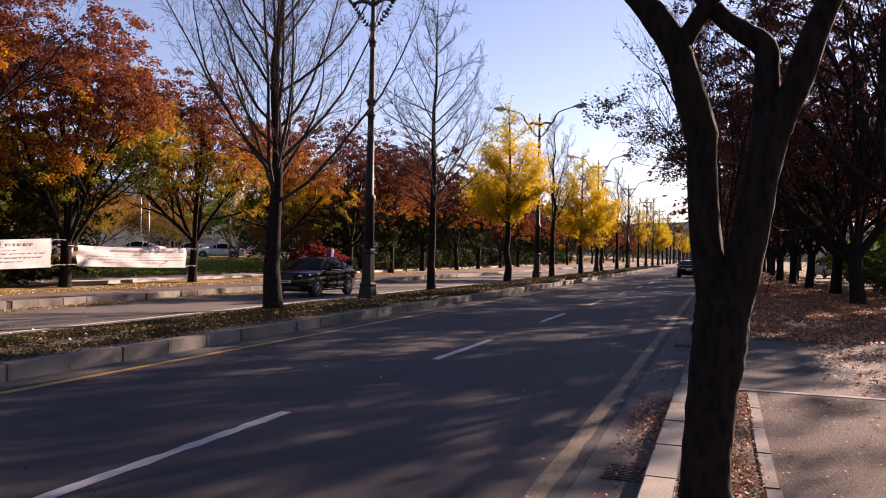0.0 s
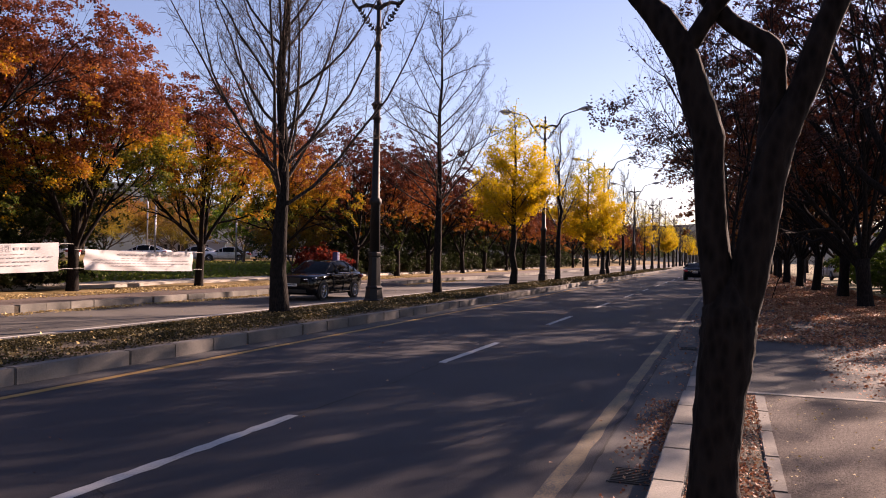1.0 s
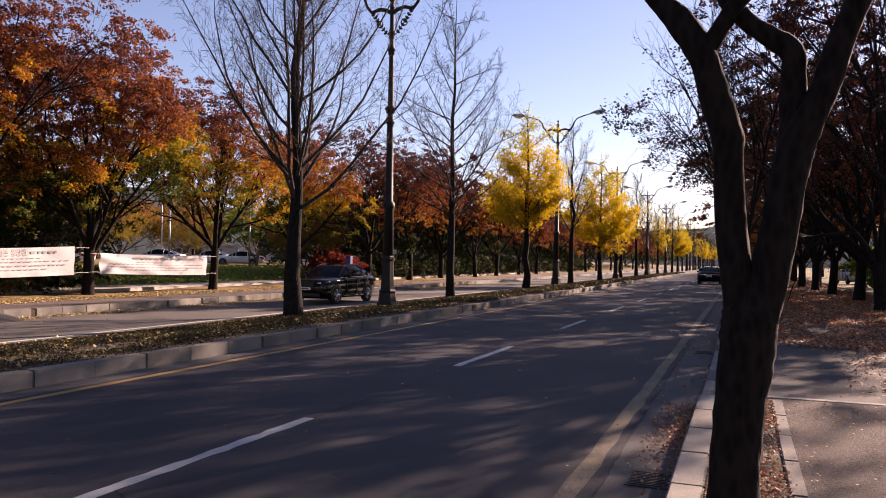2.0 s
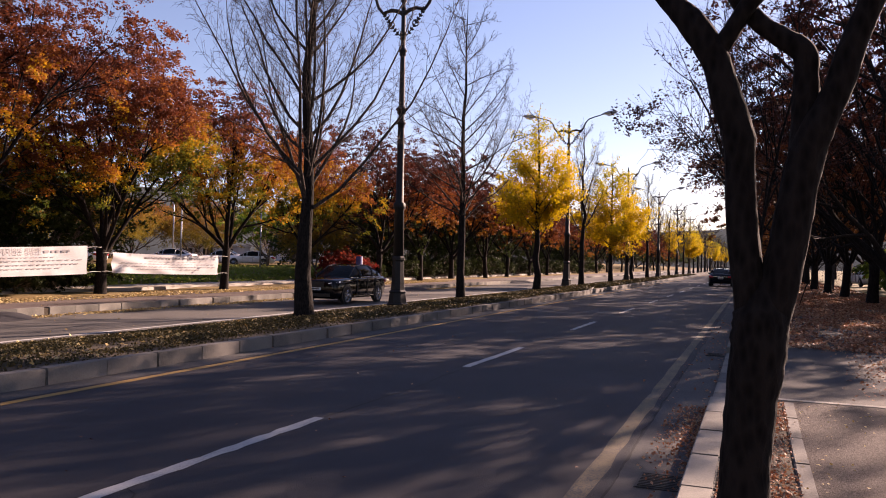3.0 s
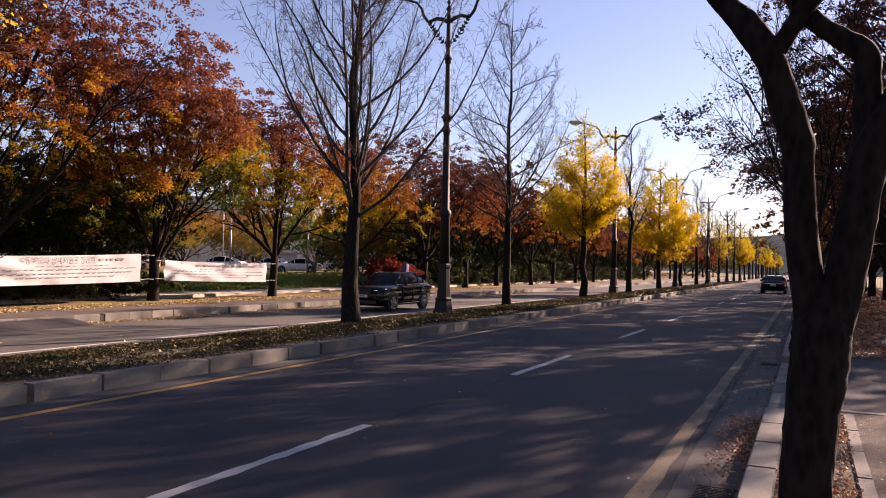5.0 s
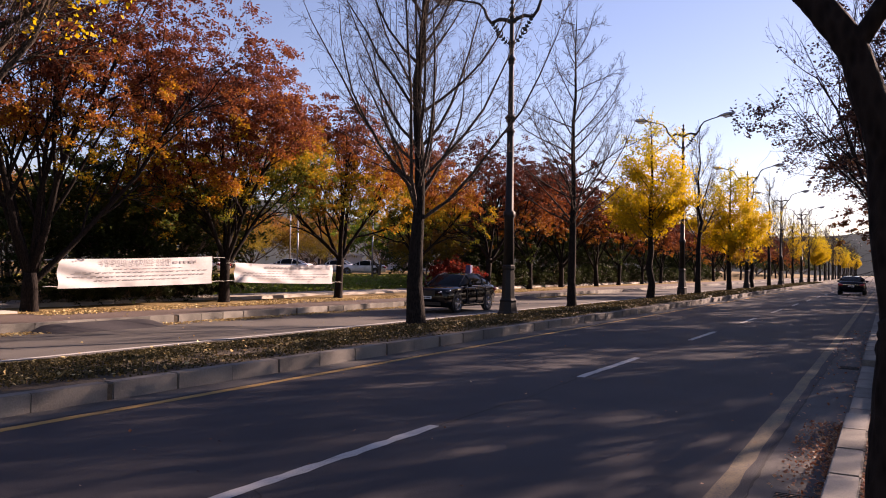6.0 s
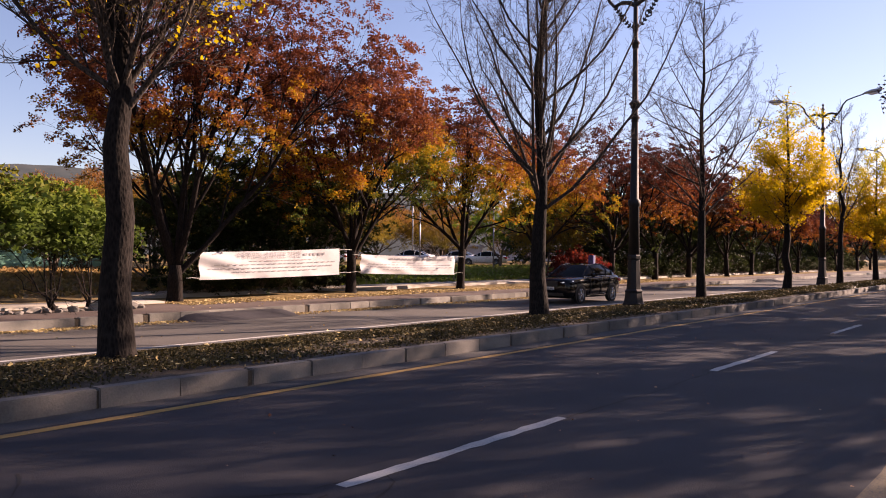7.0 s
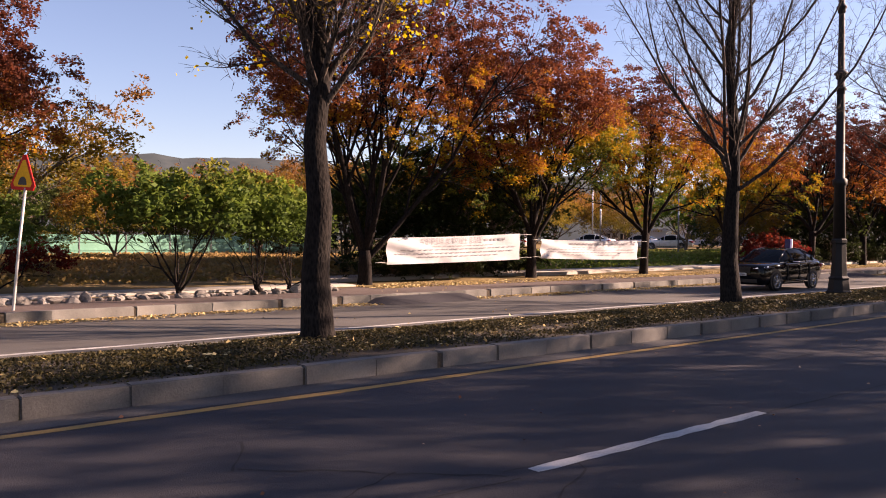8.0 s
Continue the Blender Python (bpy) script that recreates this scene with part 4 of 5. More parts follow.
# ---- litter and turf ----
def scatter(name, mat, n, x, y, z, size, seed, label, category="leaves", clump=0.0, pow_x=1.0, lift=0.01, flat=0.85):
    g = np.random.default_rng(seed)
    m = int(n * (3 if clump else 1))
    px = x[0] + (x[1] - x[0]) * g.random(m) ** pow_x
    py = y[0] + (y[1] - y[0]) * g.random(m)
    if clump:
        keep = np.array([noise.noise(Vector((a * 0.9, b * 0.45, seed))) * 0.5 + 0.5 for a, b in zip(px, py)]) > g.random(m) * 0.55 + clump
        px, py = px[keep], py[keep]
    pz = np.array([z(a, b) for a, b in zip(px, py)]) + g.random(len(px)) * lift
    return tagged(part(name, leaf_mesh(name, np.stack([px, py, pz], 1), size, mat, seed, flat, 0.0, 0.75, 0.012)), label, category, "", "stuff")


def turf_z(x, y):
    xs, zs = [-13.3, -12.6, -11.8, -11.0, -10.2, -9.3, -8.5], [-0.16, -0.08, 0.03, 0.12, 0.17, 0.19, 0.19]
    return float(np.interp(x, xs, zs)) + 0.05 * noise.noise(Vector((x * 0.5, y * 0.35, 4)))


scatter("turf", TURF, 52000, (-13.2, -8.9), (-3, 22), turf_z, 0.042, 1, "low dull green and yellow turf leaves on the median", "turf", 0.14, 1.0, 0.06, 0.35)
scatter("turf", TURF, 3000, (-9.3, -8.55), (-3, 30), turf_z, 0.04, 21, "thin turf leaves along the bare edge of the median", "turf", 0.2, 1.0, 0.04, 0.35)
scatter("turf", TURF, 22000, (-13.2, -8.8), (22, 42), turf_z, 0.065, 22, "low dull green and yellow turf leaves on the median", "turf", 0.14, 1.0, 0.06, 0.35)
scatter("turf", TURF, 16000, (-13.2, -8.52), (40, 130), turf_z, 0.13, 2, "low dull green and yellow turf leaves on the median", "turf", 0.1, 1.0, 0.07, 0.35)
scatter("fallen_leaves", LITTER_GOLD, 1100, (-12.6, -8.7), (-2, 40), turf_z, 0.08, 3, "yellow leaves fallen on the median turf", "leaves", 0.2, 1.0, 0.08)
scatter("fallen_leaves", LITTER_GOLD, 4200, (-20.46, -19.7), (-3, 60), lambda x, y: ZF, 0.09, 4, "yellow leaves drifted along the far kerb", "leaves", 0.12, 2.2)
scatter("fallen_leaves", LITTER_GOLD, 5600, (-26.3, -22.9), (15, 60), lambda x, y: ZP, 0.1, 5, "yellow and tan leaves fallen under the far trees", "leaves", 0.12, 0.6)
scatter("fallen_leaves", LITTER_GOLD, 260, (-22.5, -8.8), (-2, 45), lambda x, y: ZP if x < -20.6 else (ZF if x < -13.5 else turf_z(x, y)), 0.08, 6, "scattered yellow leaves on pavement and road")
scatter("fallen_leaves", LITTER_RED, 30000, (0.5, 6.4), (16.0, 48), lambda x, y: 0.152, 0.075, 7, "thick carpet of red-brown leaves on the pavement", "leaves", 0.12, 0.8, 0.03)
scatter("fallen_leaves", LITTER_RED, 5200, (1.0, 6.4), (9.95, 17), lambda x, y: 0.155, 0.05, 8, "red-brown leaves fallen on the pavement", "leaves", 0.2, 0.55, 0.02)
scatter("fallen_leaves", LITTER_RED, 5000, (-0.2, 6.4), (48, 110), lambda x, y: 0.152, 0.14, 9, "red-brown leaves on the far end of the pavement", "leaves", 0.05)
scatter("fallen_leaves", LITTER_RED, 1500, (-0.52, -0.9), (3.5, 9.7), lambda x, y: 0.006, 0.03, 10, "brown leaves gathered in the gutter", "leaves", 0.3, 3.4, 0.03, 0.6)
scatter("fallen_leaves", LITTER_RED, 240, (-0.52, -1.1), (9.7, 26), lambda x, y: 0.006, 0.05, 14, "few brown leaves in the gutter", "leaves", 0.0, 1.6)
scatter("fallen_leaves", LITTER_RED, 2600, (-0.26, 0.3), (3.5, 9.7), lambda x, y: 0.145, 0.028, 11, "pale dry leaves on the soil strip", "leaves", 0.15, 1.0, 0.02, 0.6)
scatter("fallen_leaves", LITTER_GOLD, 620, (0.3, 4.5), (3.5, 9.8), lambda x, y: 0.158, 0.027, 12, "few pale dry leaves on the footpath")
scatter("fallen_leaves", LITTER_RED, 120, (-8.2, -1.1), (2, 30), lambda x, y: 0.004, 0.04, 13, "single dry leaves on the carriageway")
# ---- cars ----
CAR_BLACK = plain("car_paint_black", (0.004, 0.004, 0.005), 0.09, 0.0, 0.0)
CAR_NAVY = plain("car_paint_navy", (0.006, 0.008, 0.014), 0.1, 0.0, 0.0)
CAR_WHITE = plain("car_paint_white", (0.75, 0.75, 0.75), 0.25, 0.0, 0.8)
CAR_SILVER = plain("car_paint_silver", (0.45, 0.46, 0.48), 0.25, 0.6, 0.8)
RUBBER = surface("tyre_rubber", (0.010, 0.010, 0.010), (0.028, 0.027, 0.026), 0.85, 6, 60, 0.2)
ALLOY = plain("wheel_alloy", (0.45, 0.45, 0.46), 0.25, 0.9)
CHROME = plain("chrome", (0.7, 0.7, 0.7), 0.12, 1.0)
TRIM = plain("black_trim", (0.012, 0.012, 0.012), 0.5)
PLATE = plain("number_plate", (0.7, 0.7, 0.68), 0.5)
TAIL = plain("tail_lamp_red", (0.32, 0.012, 0.012), 0.15, 0.0, 1.0)
for m in (CAR_BLACK, CAR_NAVY):
    m.node_tree.nodes["Principled BSDF"].inputs["Specular IOR Level"].default_value = 0.3
GLASS, _nt, _b, _l = material("tinted_glass")
_b.inputs["Base Color"].default_value, _b.inputs["Roughness"].default_value = (0.008, 0.009, 0.010, 1), 0.03
_b.inputs["Transmission Weight"].default_value, _b.inputs["Specular IOR Level"].default_value = 0.0, 0.06
LAMP_ON, _nt, _b, _l = material("headlamp_lit")
_b.inputs["Base Color"].default_value, _b.inputs["Roughness"].default_value = (0.6, 0.62, 0.65, 1), 0.1
_b.inputs["Emission Color"].default_value, _b.inputs["Emission Strength"].default_value = (0.85, 0.92, 1.0, 1), 0.45


def loft(rings, closed=True):
    vs, fs, n = [p for r in rings for p in r], [], len(rings[0])
    for i in range(len(rings) - 1):
        for k in range(n if closed else n - 1):
            fs.append((i * n + k, i * n + (k + 1) % n, (i + 1) * n + (k + 1) % n, (i + 1) * n + k))
    if closed:
        fs += [tuple(range(n))[::-1], tuple((len(rings) - 1) * n + k for k in range(n))]
    return vs, fs


def wheel(top, x, y, r, spokes=10, rim_mat=ALLOY):
    s = 1 if x > 0 else -1
    turn = Matrix.Translation((x, y, r)) @ Matrix.Rotation(radians(90 * s), 4, "Y")
    w = new("wheel")
    w.parent = top
    w.matrix_basis = turn
    part("tyre", lathe("tyre", RUBBER, [(r * 0.66, -0.2), (r * 0.93, -0.2), (r, -0.16), (r, -0.02), (r * 0.94, 0.02), (r * 0.7, 0.025), (r * 0.68, -0.06)], 28), w)
    part("rim", lathe("rim", rim_mat, [(r * 0.71, -0.03), (r * 0.71, 0.022), (r * 0.64, 0.018), (r * 0.63, -0.07), (0.02, -0.075)], 28), w, "bright alloy rim")
    sp = Geo()
    sp.tube([Vector((0.02, 0, 0.0)), Vector((r * 0.35, 0, 0.004)), Vector((r * 0.66, 0, 0.006))], [0.022, 0.017, 0.02], 4)
    me = sp.mesh("spoke", rim_mat)
    for k in range(spokes):
        part("spoke", me, w).matrix_basis = pose(0, 0, 0, 0, 0, (k // 2) * 720 / spokes + (9 if k % 2 else -9))
    part("hub_cap", lathe("hub_cap", rim_mat, [(0.07, -0.03), (0.07, 0.02), (0.03, 0.03), (0.0, 0.03)], 12), w)


def car(name, body, cabin, axle, r, W, paint, lit=False, rims=10):
    """A car with its nose towards +y: lofted body, glasshouse, wheels, lamps, mirrors and plates."""
    top = new(name)
    rings = []
    for y, w, zb, zs in body:
        half = [(0.0, zb), (w * 0.86, zb), (w * 0.97, zb + 0.1), (w, zb + (zs - zb) * 0.45), (w * 0.985, zs - 0.16), (w * 0.95, zs - 0.05), (w * 0.86, zs), (w * 0.45, zs + 0.03)]
        ring = half + [(0.0, zs + 0.04)] + [(-a, b) for a, b in half[:0:-1]]
        rings.append([Vector((a, y, b)) for a, b in ring])
    shell = part("body", mesh_of("body", *loft(rings), paint, True), top)
    left = lambda c: [Vector((c[3], c[0], c[4])), Vector((c[3] * 0.93 + c[2] * 0.07, c[0], c[4] + (c[1] - c[4]) * 0.5)), Vector((c[2] * 1.02, c[0], c[1] - 0.03))]
    for s in (1, -1):
        rows = [[Vector((p.x * s, p.y, p.z)) for p in left(c)] for c in cabin]
        part("side_window", mesh_of("side_window", *loft(rows, False), GLASS, True), top, "dark tinted side glass")
        for j in (2, 4, 5):
            c = cabin[j]
            g = Geo()
            g.tube([Vector((p.x * s * 1.005, p.y, p.z)) for p in left(c)], [0.03] * 3, 6)
            part("pillar", g.mesh("pillar", paint), top)
        g = Geo()
        g.tube([Vector((c[2] * 1.02 * s, c[0], c[1] - 0.02)) for c in cabin], [0.025] * len(cabin), 6)
        part("roof_rail", g.mesh("roof_rail", paint), top)
        g = Geo()
        g.tube([Vector((c[3] * 1.005 * s, c[0], c[4])) for c in cabin], [0.014] * len(cabin), 5)
        part("belt_trim", g.mesh("belt_trim", CHROME), top)
    over = lambda c: [Vector((c[2] * k, c[0], c[1] - 0.03 * abs(k) ** 3)) for k in (-1.02, -0.8, -0.4, 0, 0.4, 0.8, 1.02)]
    part("windscreen", mesh_of("windscreen", *loft([over(c) for c in cabin[:3]], False), GLASS, True), top, "dark windscreen")
    part("roof", mesh_of("roof", *loft([over(c) for c in cabin[2:-2]], False), paint, True), top)
    part("rear_window", mesh_of("rear_window", *loft([over(c) for c in cabin[-3:]], False), GLASS, True), top, "dark rear window")
    nose, tail = body[0], body[-1]
    for y in axle:
        for s in (1, -1):
            bm = bmesh.new()
            bmesh.ops.create_cone(bm, cap_ends=True, segments=28, radius1=r * 1.16, radius2=r * 1.16, depth=0.12, matrix=Matrix.Translation((s * (W / 2 - 0.052), y, r + 0.03)) @ Matrix.Rotation(radians(90), 4, "Y"))
            part("wheel_arch", from_bm("wheel_arch", bm, TRIM), top)
            wheel(top, s * (W / 2 + 0.012), y, r, rims)
    f = body[0][0]
    zh = body[2][3] - 0.13
    for s in (1, -1):
        g = Geo()
        g.tube([Vector((s * W * 0.28, f - 0.03, zh - 0.02)), Vector((s * W * 0.36, f - 0.06, zh)), Vector((s * W * 0.44, f - 0.2, zh + 0.03)), Vector((s * W * 0.475, f - 0.42, zh + 0.06))], [0.03, 0.05, 0.05, 0.015], 8)
        part("headlamp", g.mesh("headlamp", LAMP_ON if lit else ALLOY), top, "slanted clear headlamp")
        b = body[-1][0]
        g = Geo()
        g.tube([Vector((s * W * 0.30, b + 0.03, body[-2][3] - 0.2)), Vector((s * W * 0.40, b + 0.03, body[-2][3] - 0.19)), Vector((s * W * 0.46, b + 0.16, body[-2][3] - 0.16)), Vector((s * W * 0.485, b + 0.36, body[-2][3] - 0.12))], [0.06, 0.11, 0.1, 0.03], 8)
        part("tail_lamp", g.mesh("tail_lamp", TAIL), top, "red tail lamp")
        m = bmesh.new()
        bmesh.ops.create_uvsphere(m, u_segments=12, v_segments=8, radius=1, matrix=Matrix.LocRotScale((s * (W / 2 + 0.07), cabin[1][0] - 0.12, cabin[1][4] + 0.08), None, (0.12, 0.07, 0.085)))
        part("door_mirror", from_bm("door_mirror", m, paint, True), top)
        for y in (0.0, -0.95):
            part("door_handle", box_me("door_handle", CHROME, s * W / 2 - 0.02, s * W / 2 + 0.012, y - 0.55, y - 0.35, cabin[2][4] - 0.17, cabin[2][4] - 0.14, 0.006), top)
        for y in (0.62, -0.35, -1.15):
            part("door_gap", box_me("door_gap", TRIM, s * W / 2 - 0.03, s * (W / 2) + 0.004, y - 0.006, y + 0.006, 0.38, cabin[2][4] - 0.04), top)
        part("sill_trim", box_me("sill_trim", CHROME if lit else TRIM, s * W / 2 - 0.03, s * (W / 2) + 0.008, -0.95, 0.95, 0.33, 0.36), top)
    part("grille", box_me("grille", TRIM, -W * 0.22, W * 0.22, f - 0.1, f + 0.015, zh - 0.2, zh + 0.06, 0.02), top, "black grille")
    part("air_intake", box_me("air_intake", TRIM, -W * 0.36, W * 0.36, f - 0.12, f + 0.005, 0.34, 0.5, 0.02), top)
    plate = part("front_plate", box_me("front_plate", PLATE, -0.26, 0.26, f, f + 0.025, zh - 0.3, zh - 0.19), top, "white plate with unreadable marks")
    part("plate_bar", box_me("plate_bar", TRIM, -0.2, 0.2, f + 0.025, f + 0.028, zh - 0.265, zh - 0.225), plate)
    b = body[-1][0]
    plate = part("rear_plate", box_me("rear_plate", PLATE, -0.2, 0.2, b - 0.03, b + 0.02, 0.62, 0.76), top, "white plate with unreadable marks")
    part("plate_bar", box_me("plate_bar", TRIM, -0.15, 0.15, b - 0.034, b - 0.03, 0.66, 0.71), plate)
    part("rear_trim", box_me("rear_trim", CHROME, -W * 0.4, W * 0.4, b - 0.02, b + 0.05, 0.79, 0.815), top)
    return top


SUV_BODY = [(2.46, 0.80, 0.42, 0.88), (2.41, 0.92, 0.28, 0.99), (2.2, 0.97, 0.24, 1.04), (1.8, 0.985, 0.24, 1.08), (1.2, 0.99, 0.25, 1.12), (0.6, 0.99, 0.25, 1.13), (-0.2, 0.985, 0.25, 1.14), (-1.0, 0.985, 0.25, 1.17), (-1.6, 1.0, 0.27, 1.20), (-2.1, 0.97, 0.32, 1.20), (-2.38, 0.88, 0.4, 1.14), (-2.45, 0.72, 0.5, 1.0)]
SUV_CABIN = [(1.05, 1.16, 0.80, 0.89, 1.13), (0.65, 1.43, 0.72, 0.92, 1.13), (0.25, 1.64, 0.67, 0.93, 1.14), (-0.3, 1.71, 0.67, 0.93, 1.15), (-0.95, 1.68, 0.65, 0.93, 1.16), (-1.55, 1.54, 0.62, 0.9, 1.18), (-2.15, 1.26, 0.64, 0.82, 1.19)]
SEDAN_BODY = [(2.42, 0.60, 0.4, 0.66), (2.36, 0.76, 0.3, 0.74), (2.1, 0.87, 0.22, 0.82), (1.6, 0.91, 0.2, 0.89), (1.0, 0.92, 0.2, 0.94), (0.3, 0.92, 0.2, 0.95), (-0.7, 0.92, 0.2, 0.96), (-1.5, 0.92, 0.22, 0.99), (-2.0, 0.9, 0.26, 1.0), (-2.34, 0.84, 0.32, 0.98), (-2.42, 0.76, 0.42, 0.9)]
SEDAN_CABIN = [(1.0, 0.97, 0.68, 0.8, 0.94), (0.65, 1.16, 0.6, 0.84, 0.94), (0.2, 1.38, 0.56, 0.85, 0.95), (-0.3, 1.46, 0.56, 0.85, 0.95), (-0.9, 1.43, 0.55, 0.85, 0.96), (-1.4, 1.27, 0.56, 0.83, 0.98), (-1.85, 1.03, 0.62, 0.78, 0.99)]
suv = tagged(car("suv", SUV_BODY, SUV_CABIN, (1.5, -1.43), 0.38, 1.98, CAR_BLACK, True), "glossy black coupe SUV with lit headlamps on the far carriageway", "car")
suv.matrix_basis = pose(-17.2, 31.0, ZF, 0, 0, 180)
sedan = tagged(car("sedan", SEDAN_BODY, SEDAN_CABIN, (1.42, -1.38), 0.33, 1.84, CAR_NAVY), "dark sedan with red tail lamps on the near carriageway", "car")
sedan.matrix_basis = pose(-2.55, 69.0, 0.0, 0, 0, 0)
parked = tagged(car("sedan", SEDAN_BODY, SEDAN_CABIN, (1.42, -1.38), 0.33, 1.84, CAR_WHITE), "white parked sedan beyond the grass bank", "car", "parked cars")
parked.matrix_basis = pose(-46.0, 64.0, 0.72, 0, 0, 120)
for x, y, a in ((-51, 66, 100), (-49, 56, 110), (-52, 48.5, 100), (8.5, 72, 10)):
    copy_thing(parked, pose(x, y, 0.75 if x < 0 else 0.25, 0, 0, a))

# ---- shrubs and trees behind the far pavement ----
LEAF_LIME = foliage("leaves_lime", [(0.0, (0.06, 0.10, 0.012)), (0.5, (0.14, 0.22, 0.02)), (1.0, (0.30, 0.32, 0.04))], 0.5, 7.0)
LEAF_OCHRE = foliage("leaves_ochre", [(0.0, (0.10, 0.10, 0.015)), (0.4, (0.20, 0.16, 0.02)), (0.7, (0.25, 0.15, 0.02)), (1.0, (0.26, 0.11, 0.03))], 0.5, 8.0, seed=4.4)
SHRUB = dict(ZELKOVA, kids=[5, 4, 3], wander=0.14)
g1 = tagged(put(leafy_tree(41, LEAF_GREEN, BARK_SMOOTH_SHADED, 5.0, 0.5, 7, (15, 60), 0.09, 11000, 0.21, 0.34, 1.0, SHRUB, name="shrub", width=2.3, skirt=2.6, per=44), -23.5, 8.2, -0.04, 0, 0.84), "broad green shrub with dark bent stems", "shrub", "green shrubs")
g2 = tagged(put(leafy_tree(42, LEAF_GREEN, BARK_SMOOTH_SHADED, 4.9, 0.45, 6, (15, 52), 0.08, 9500, 0.21, 0.34, 1.0, SHRUB, name="shrub", width=1.9, skirt=2.5, per=44), -23.7, 10.9, -0.04, 0, 0.84), "green shrub with forked dark stems", "shrub", "green shrubs")
for x, y, a, s, src in ((-24.0, 12.1, 80, 0.72, g2), (-26.2, 3.6, 140, 0.72, g2)):
    again(src, x, y, 0.0, a, s)
h1 = tagged(put(leafy_tree(43, LEAF_DARK, BARK_GREY, 2.0, 0.15, 7, (15, 62), 0.035, 3600, 0.13, 0.16, 0.95, SHRUB, name="shrub"), -26.7, 17.4, 0.0), "dark evergreen hedge shrub behind the banner", "shrub", "hedge shrubs")
for i in range(7):
    again(h1, -26.7 - 0.4 * (i % 2), 18.5 + 1.05 * i, 0.0, 53 * i, 0.9 + 0.06 * (i % 4))
for i in range(30):
    again(h1, -27.0 - 0.8 * (i % 2), 51.5 + 2.6 * i + 0.02 * i * i, 0.0, 71 * i, 1.1 + 0.14 * (i % 4))
e1 = tagged(put(leafy_tree(44, LEAF_DARK, BARK_GREY, 7.0, 0.7, 8, (10, 60), 0.14, 17000, 0.2, 0.34, 1.0, SHRUB), -30.5, 23.5, 0.1), "dense dark evergreen tree behind the row", "tree", "evergreen trees")
for x, y, a, s in ((-32.5, 19.5, 60, 0.7), (-47, 17, 10, 0.85), (-48, 9, 200, 0.75), (-30.3, 26.4, 130, 0.92), (-30.5, 54, 90, 0.95), (-32, 61, 170, 1.25), (-31, 69, 30, 1.25), (-32, 78, 200, 1.25), (-31, 88, 100, 1.1), (-32, 99, 0, 1.1), (-33, 111, 60, 1.1), (-32, 124, 160, 1.1), (-33, 140, 160, 1.2), (-33, 160, 160, 1.3), (-33, 180, 20, 1.4), (-34, 200, 80, 1.5), (-33, 222, 140, 1.5), (-34, 246, 200, 1.6), (-33, 272, 260, 1.7), (-34, 300, 20, 1.8), (-26, 262, 90, 1.5), (-26, 290, 190, 1.6)):
    again(e1, x, y, 0.1, a, s)
o1 = tagged(put(leafy_tree(45, LEAF_OCHRE, BARK_GREY, 8.5, 1.2, 7, (12, 55), 0.16, 24000, 0.17, 0.4, 1.0, SHRUB), -38.0, 4.5, 0.3), "ochre and green broadleaf tree behind the bank", "tree", "background trees")
for x, y, a, s in ((-36, -3, 50, 1.1), (-40, 11, 100, 0.5), (-42, 27, 190, 0.75), (-46, 36, 300, 0.7), (-54, 44, 20, 0.8), (-29.5, 49, 60, 0.5), (-38, 75, 10, 0.9), (-60, 60, 100, 0.8), (-57, 71, 150, 0.75), (-56, 54, 10, 0.8), (-63, 66, 220, 0.9), (-50, 78, 30, 0.7), (-66, 80, 160, 1.0), (-58, 95, 10, 1.0), (-40, 95, 250, 1.0), (-70, 40, 40, 1.1), (-75, 60, 80, 1.1), (-62, 30, 70, 0.9), (-64, 18, 0, 0.9), (-60, 4, 30, 1.0), (-58, -8, 90, 1.0), (-49, 13, 20, 0.6), (-51, 20, 120, 0.7), (-50, 4, 200, 0.85), (-52, -4, 260, 1.0)):
    again(o1, x, y, 0.4, a, s)
l1 = tagged(put(leafy_tree(46, LEAF_LIME, BARK_GREY, 6.5, 1.0, 7, (10, 52), 0.13, 9000, 0.22, 0.32, 1.0, SHRUB), -41.0, 59.7, 0.6), "bright green broadleaf tree beyond the bank", "tree", "background trees")
again(l1, -38, 17.5, 0.3, 90, 0.75), again(l1, -35, -6, 0.3, 10, 0.9), again(l1, -43, 30, 0.4, 10, 0.8)
rb = tagged(put(leafy_tree(47, LEAF_RED, BARK_GREY, 2.6, 0.15, 8, (15, 65), 0.04, 6500, 0.15, 0.2, 1.0, SHRUB, name="shrub"), -26.3, 47.2, 0.0), "dense dark red shrub beside the pavement", "shrub", "red shrubs")
again(rb, -27.0, 49.6, 0.0, 90, 0.9), again(rb, -33.5, 6.2, 0.1, 40, 0.65)
# Straw blades lightened likewise, sunlight put into their colour.
LEAF_STRAW = foliage("leaves_straw", [(0.0, (0.16, 0.12, 0.035)), (0.5, (0.34, 0.22, 0.08)), (1.0, (0.46, 0.30, 0.13))], 0.0, 1.0)
scatter("grass", LEAF_STRAW, 16000, (-45, -28.2), (-8, 24), lambda x, y: float(np.interp(x, [-45, -36, -30, -26.3], [0.75, 0.55, 0.15, 0.0])) + 0.02, 0.2, 30, "dry brown grass on the bank", "grass", 0.0, 1.0, 0.1, 0.2)
LEAF_LAWN = foliage("leaves_lawn", [(0.0, (0.10, 0.13, 0.02)), (0.5, (0.20, 0.25, 0.04)), (1.0, (0.34, 0.31, 0.08))], 0.0, 1.0)
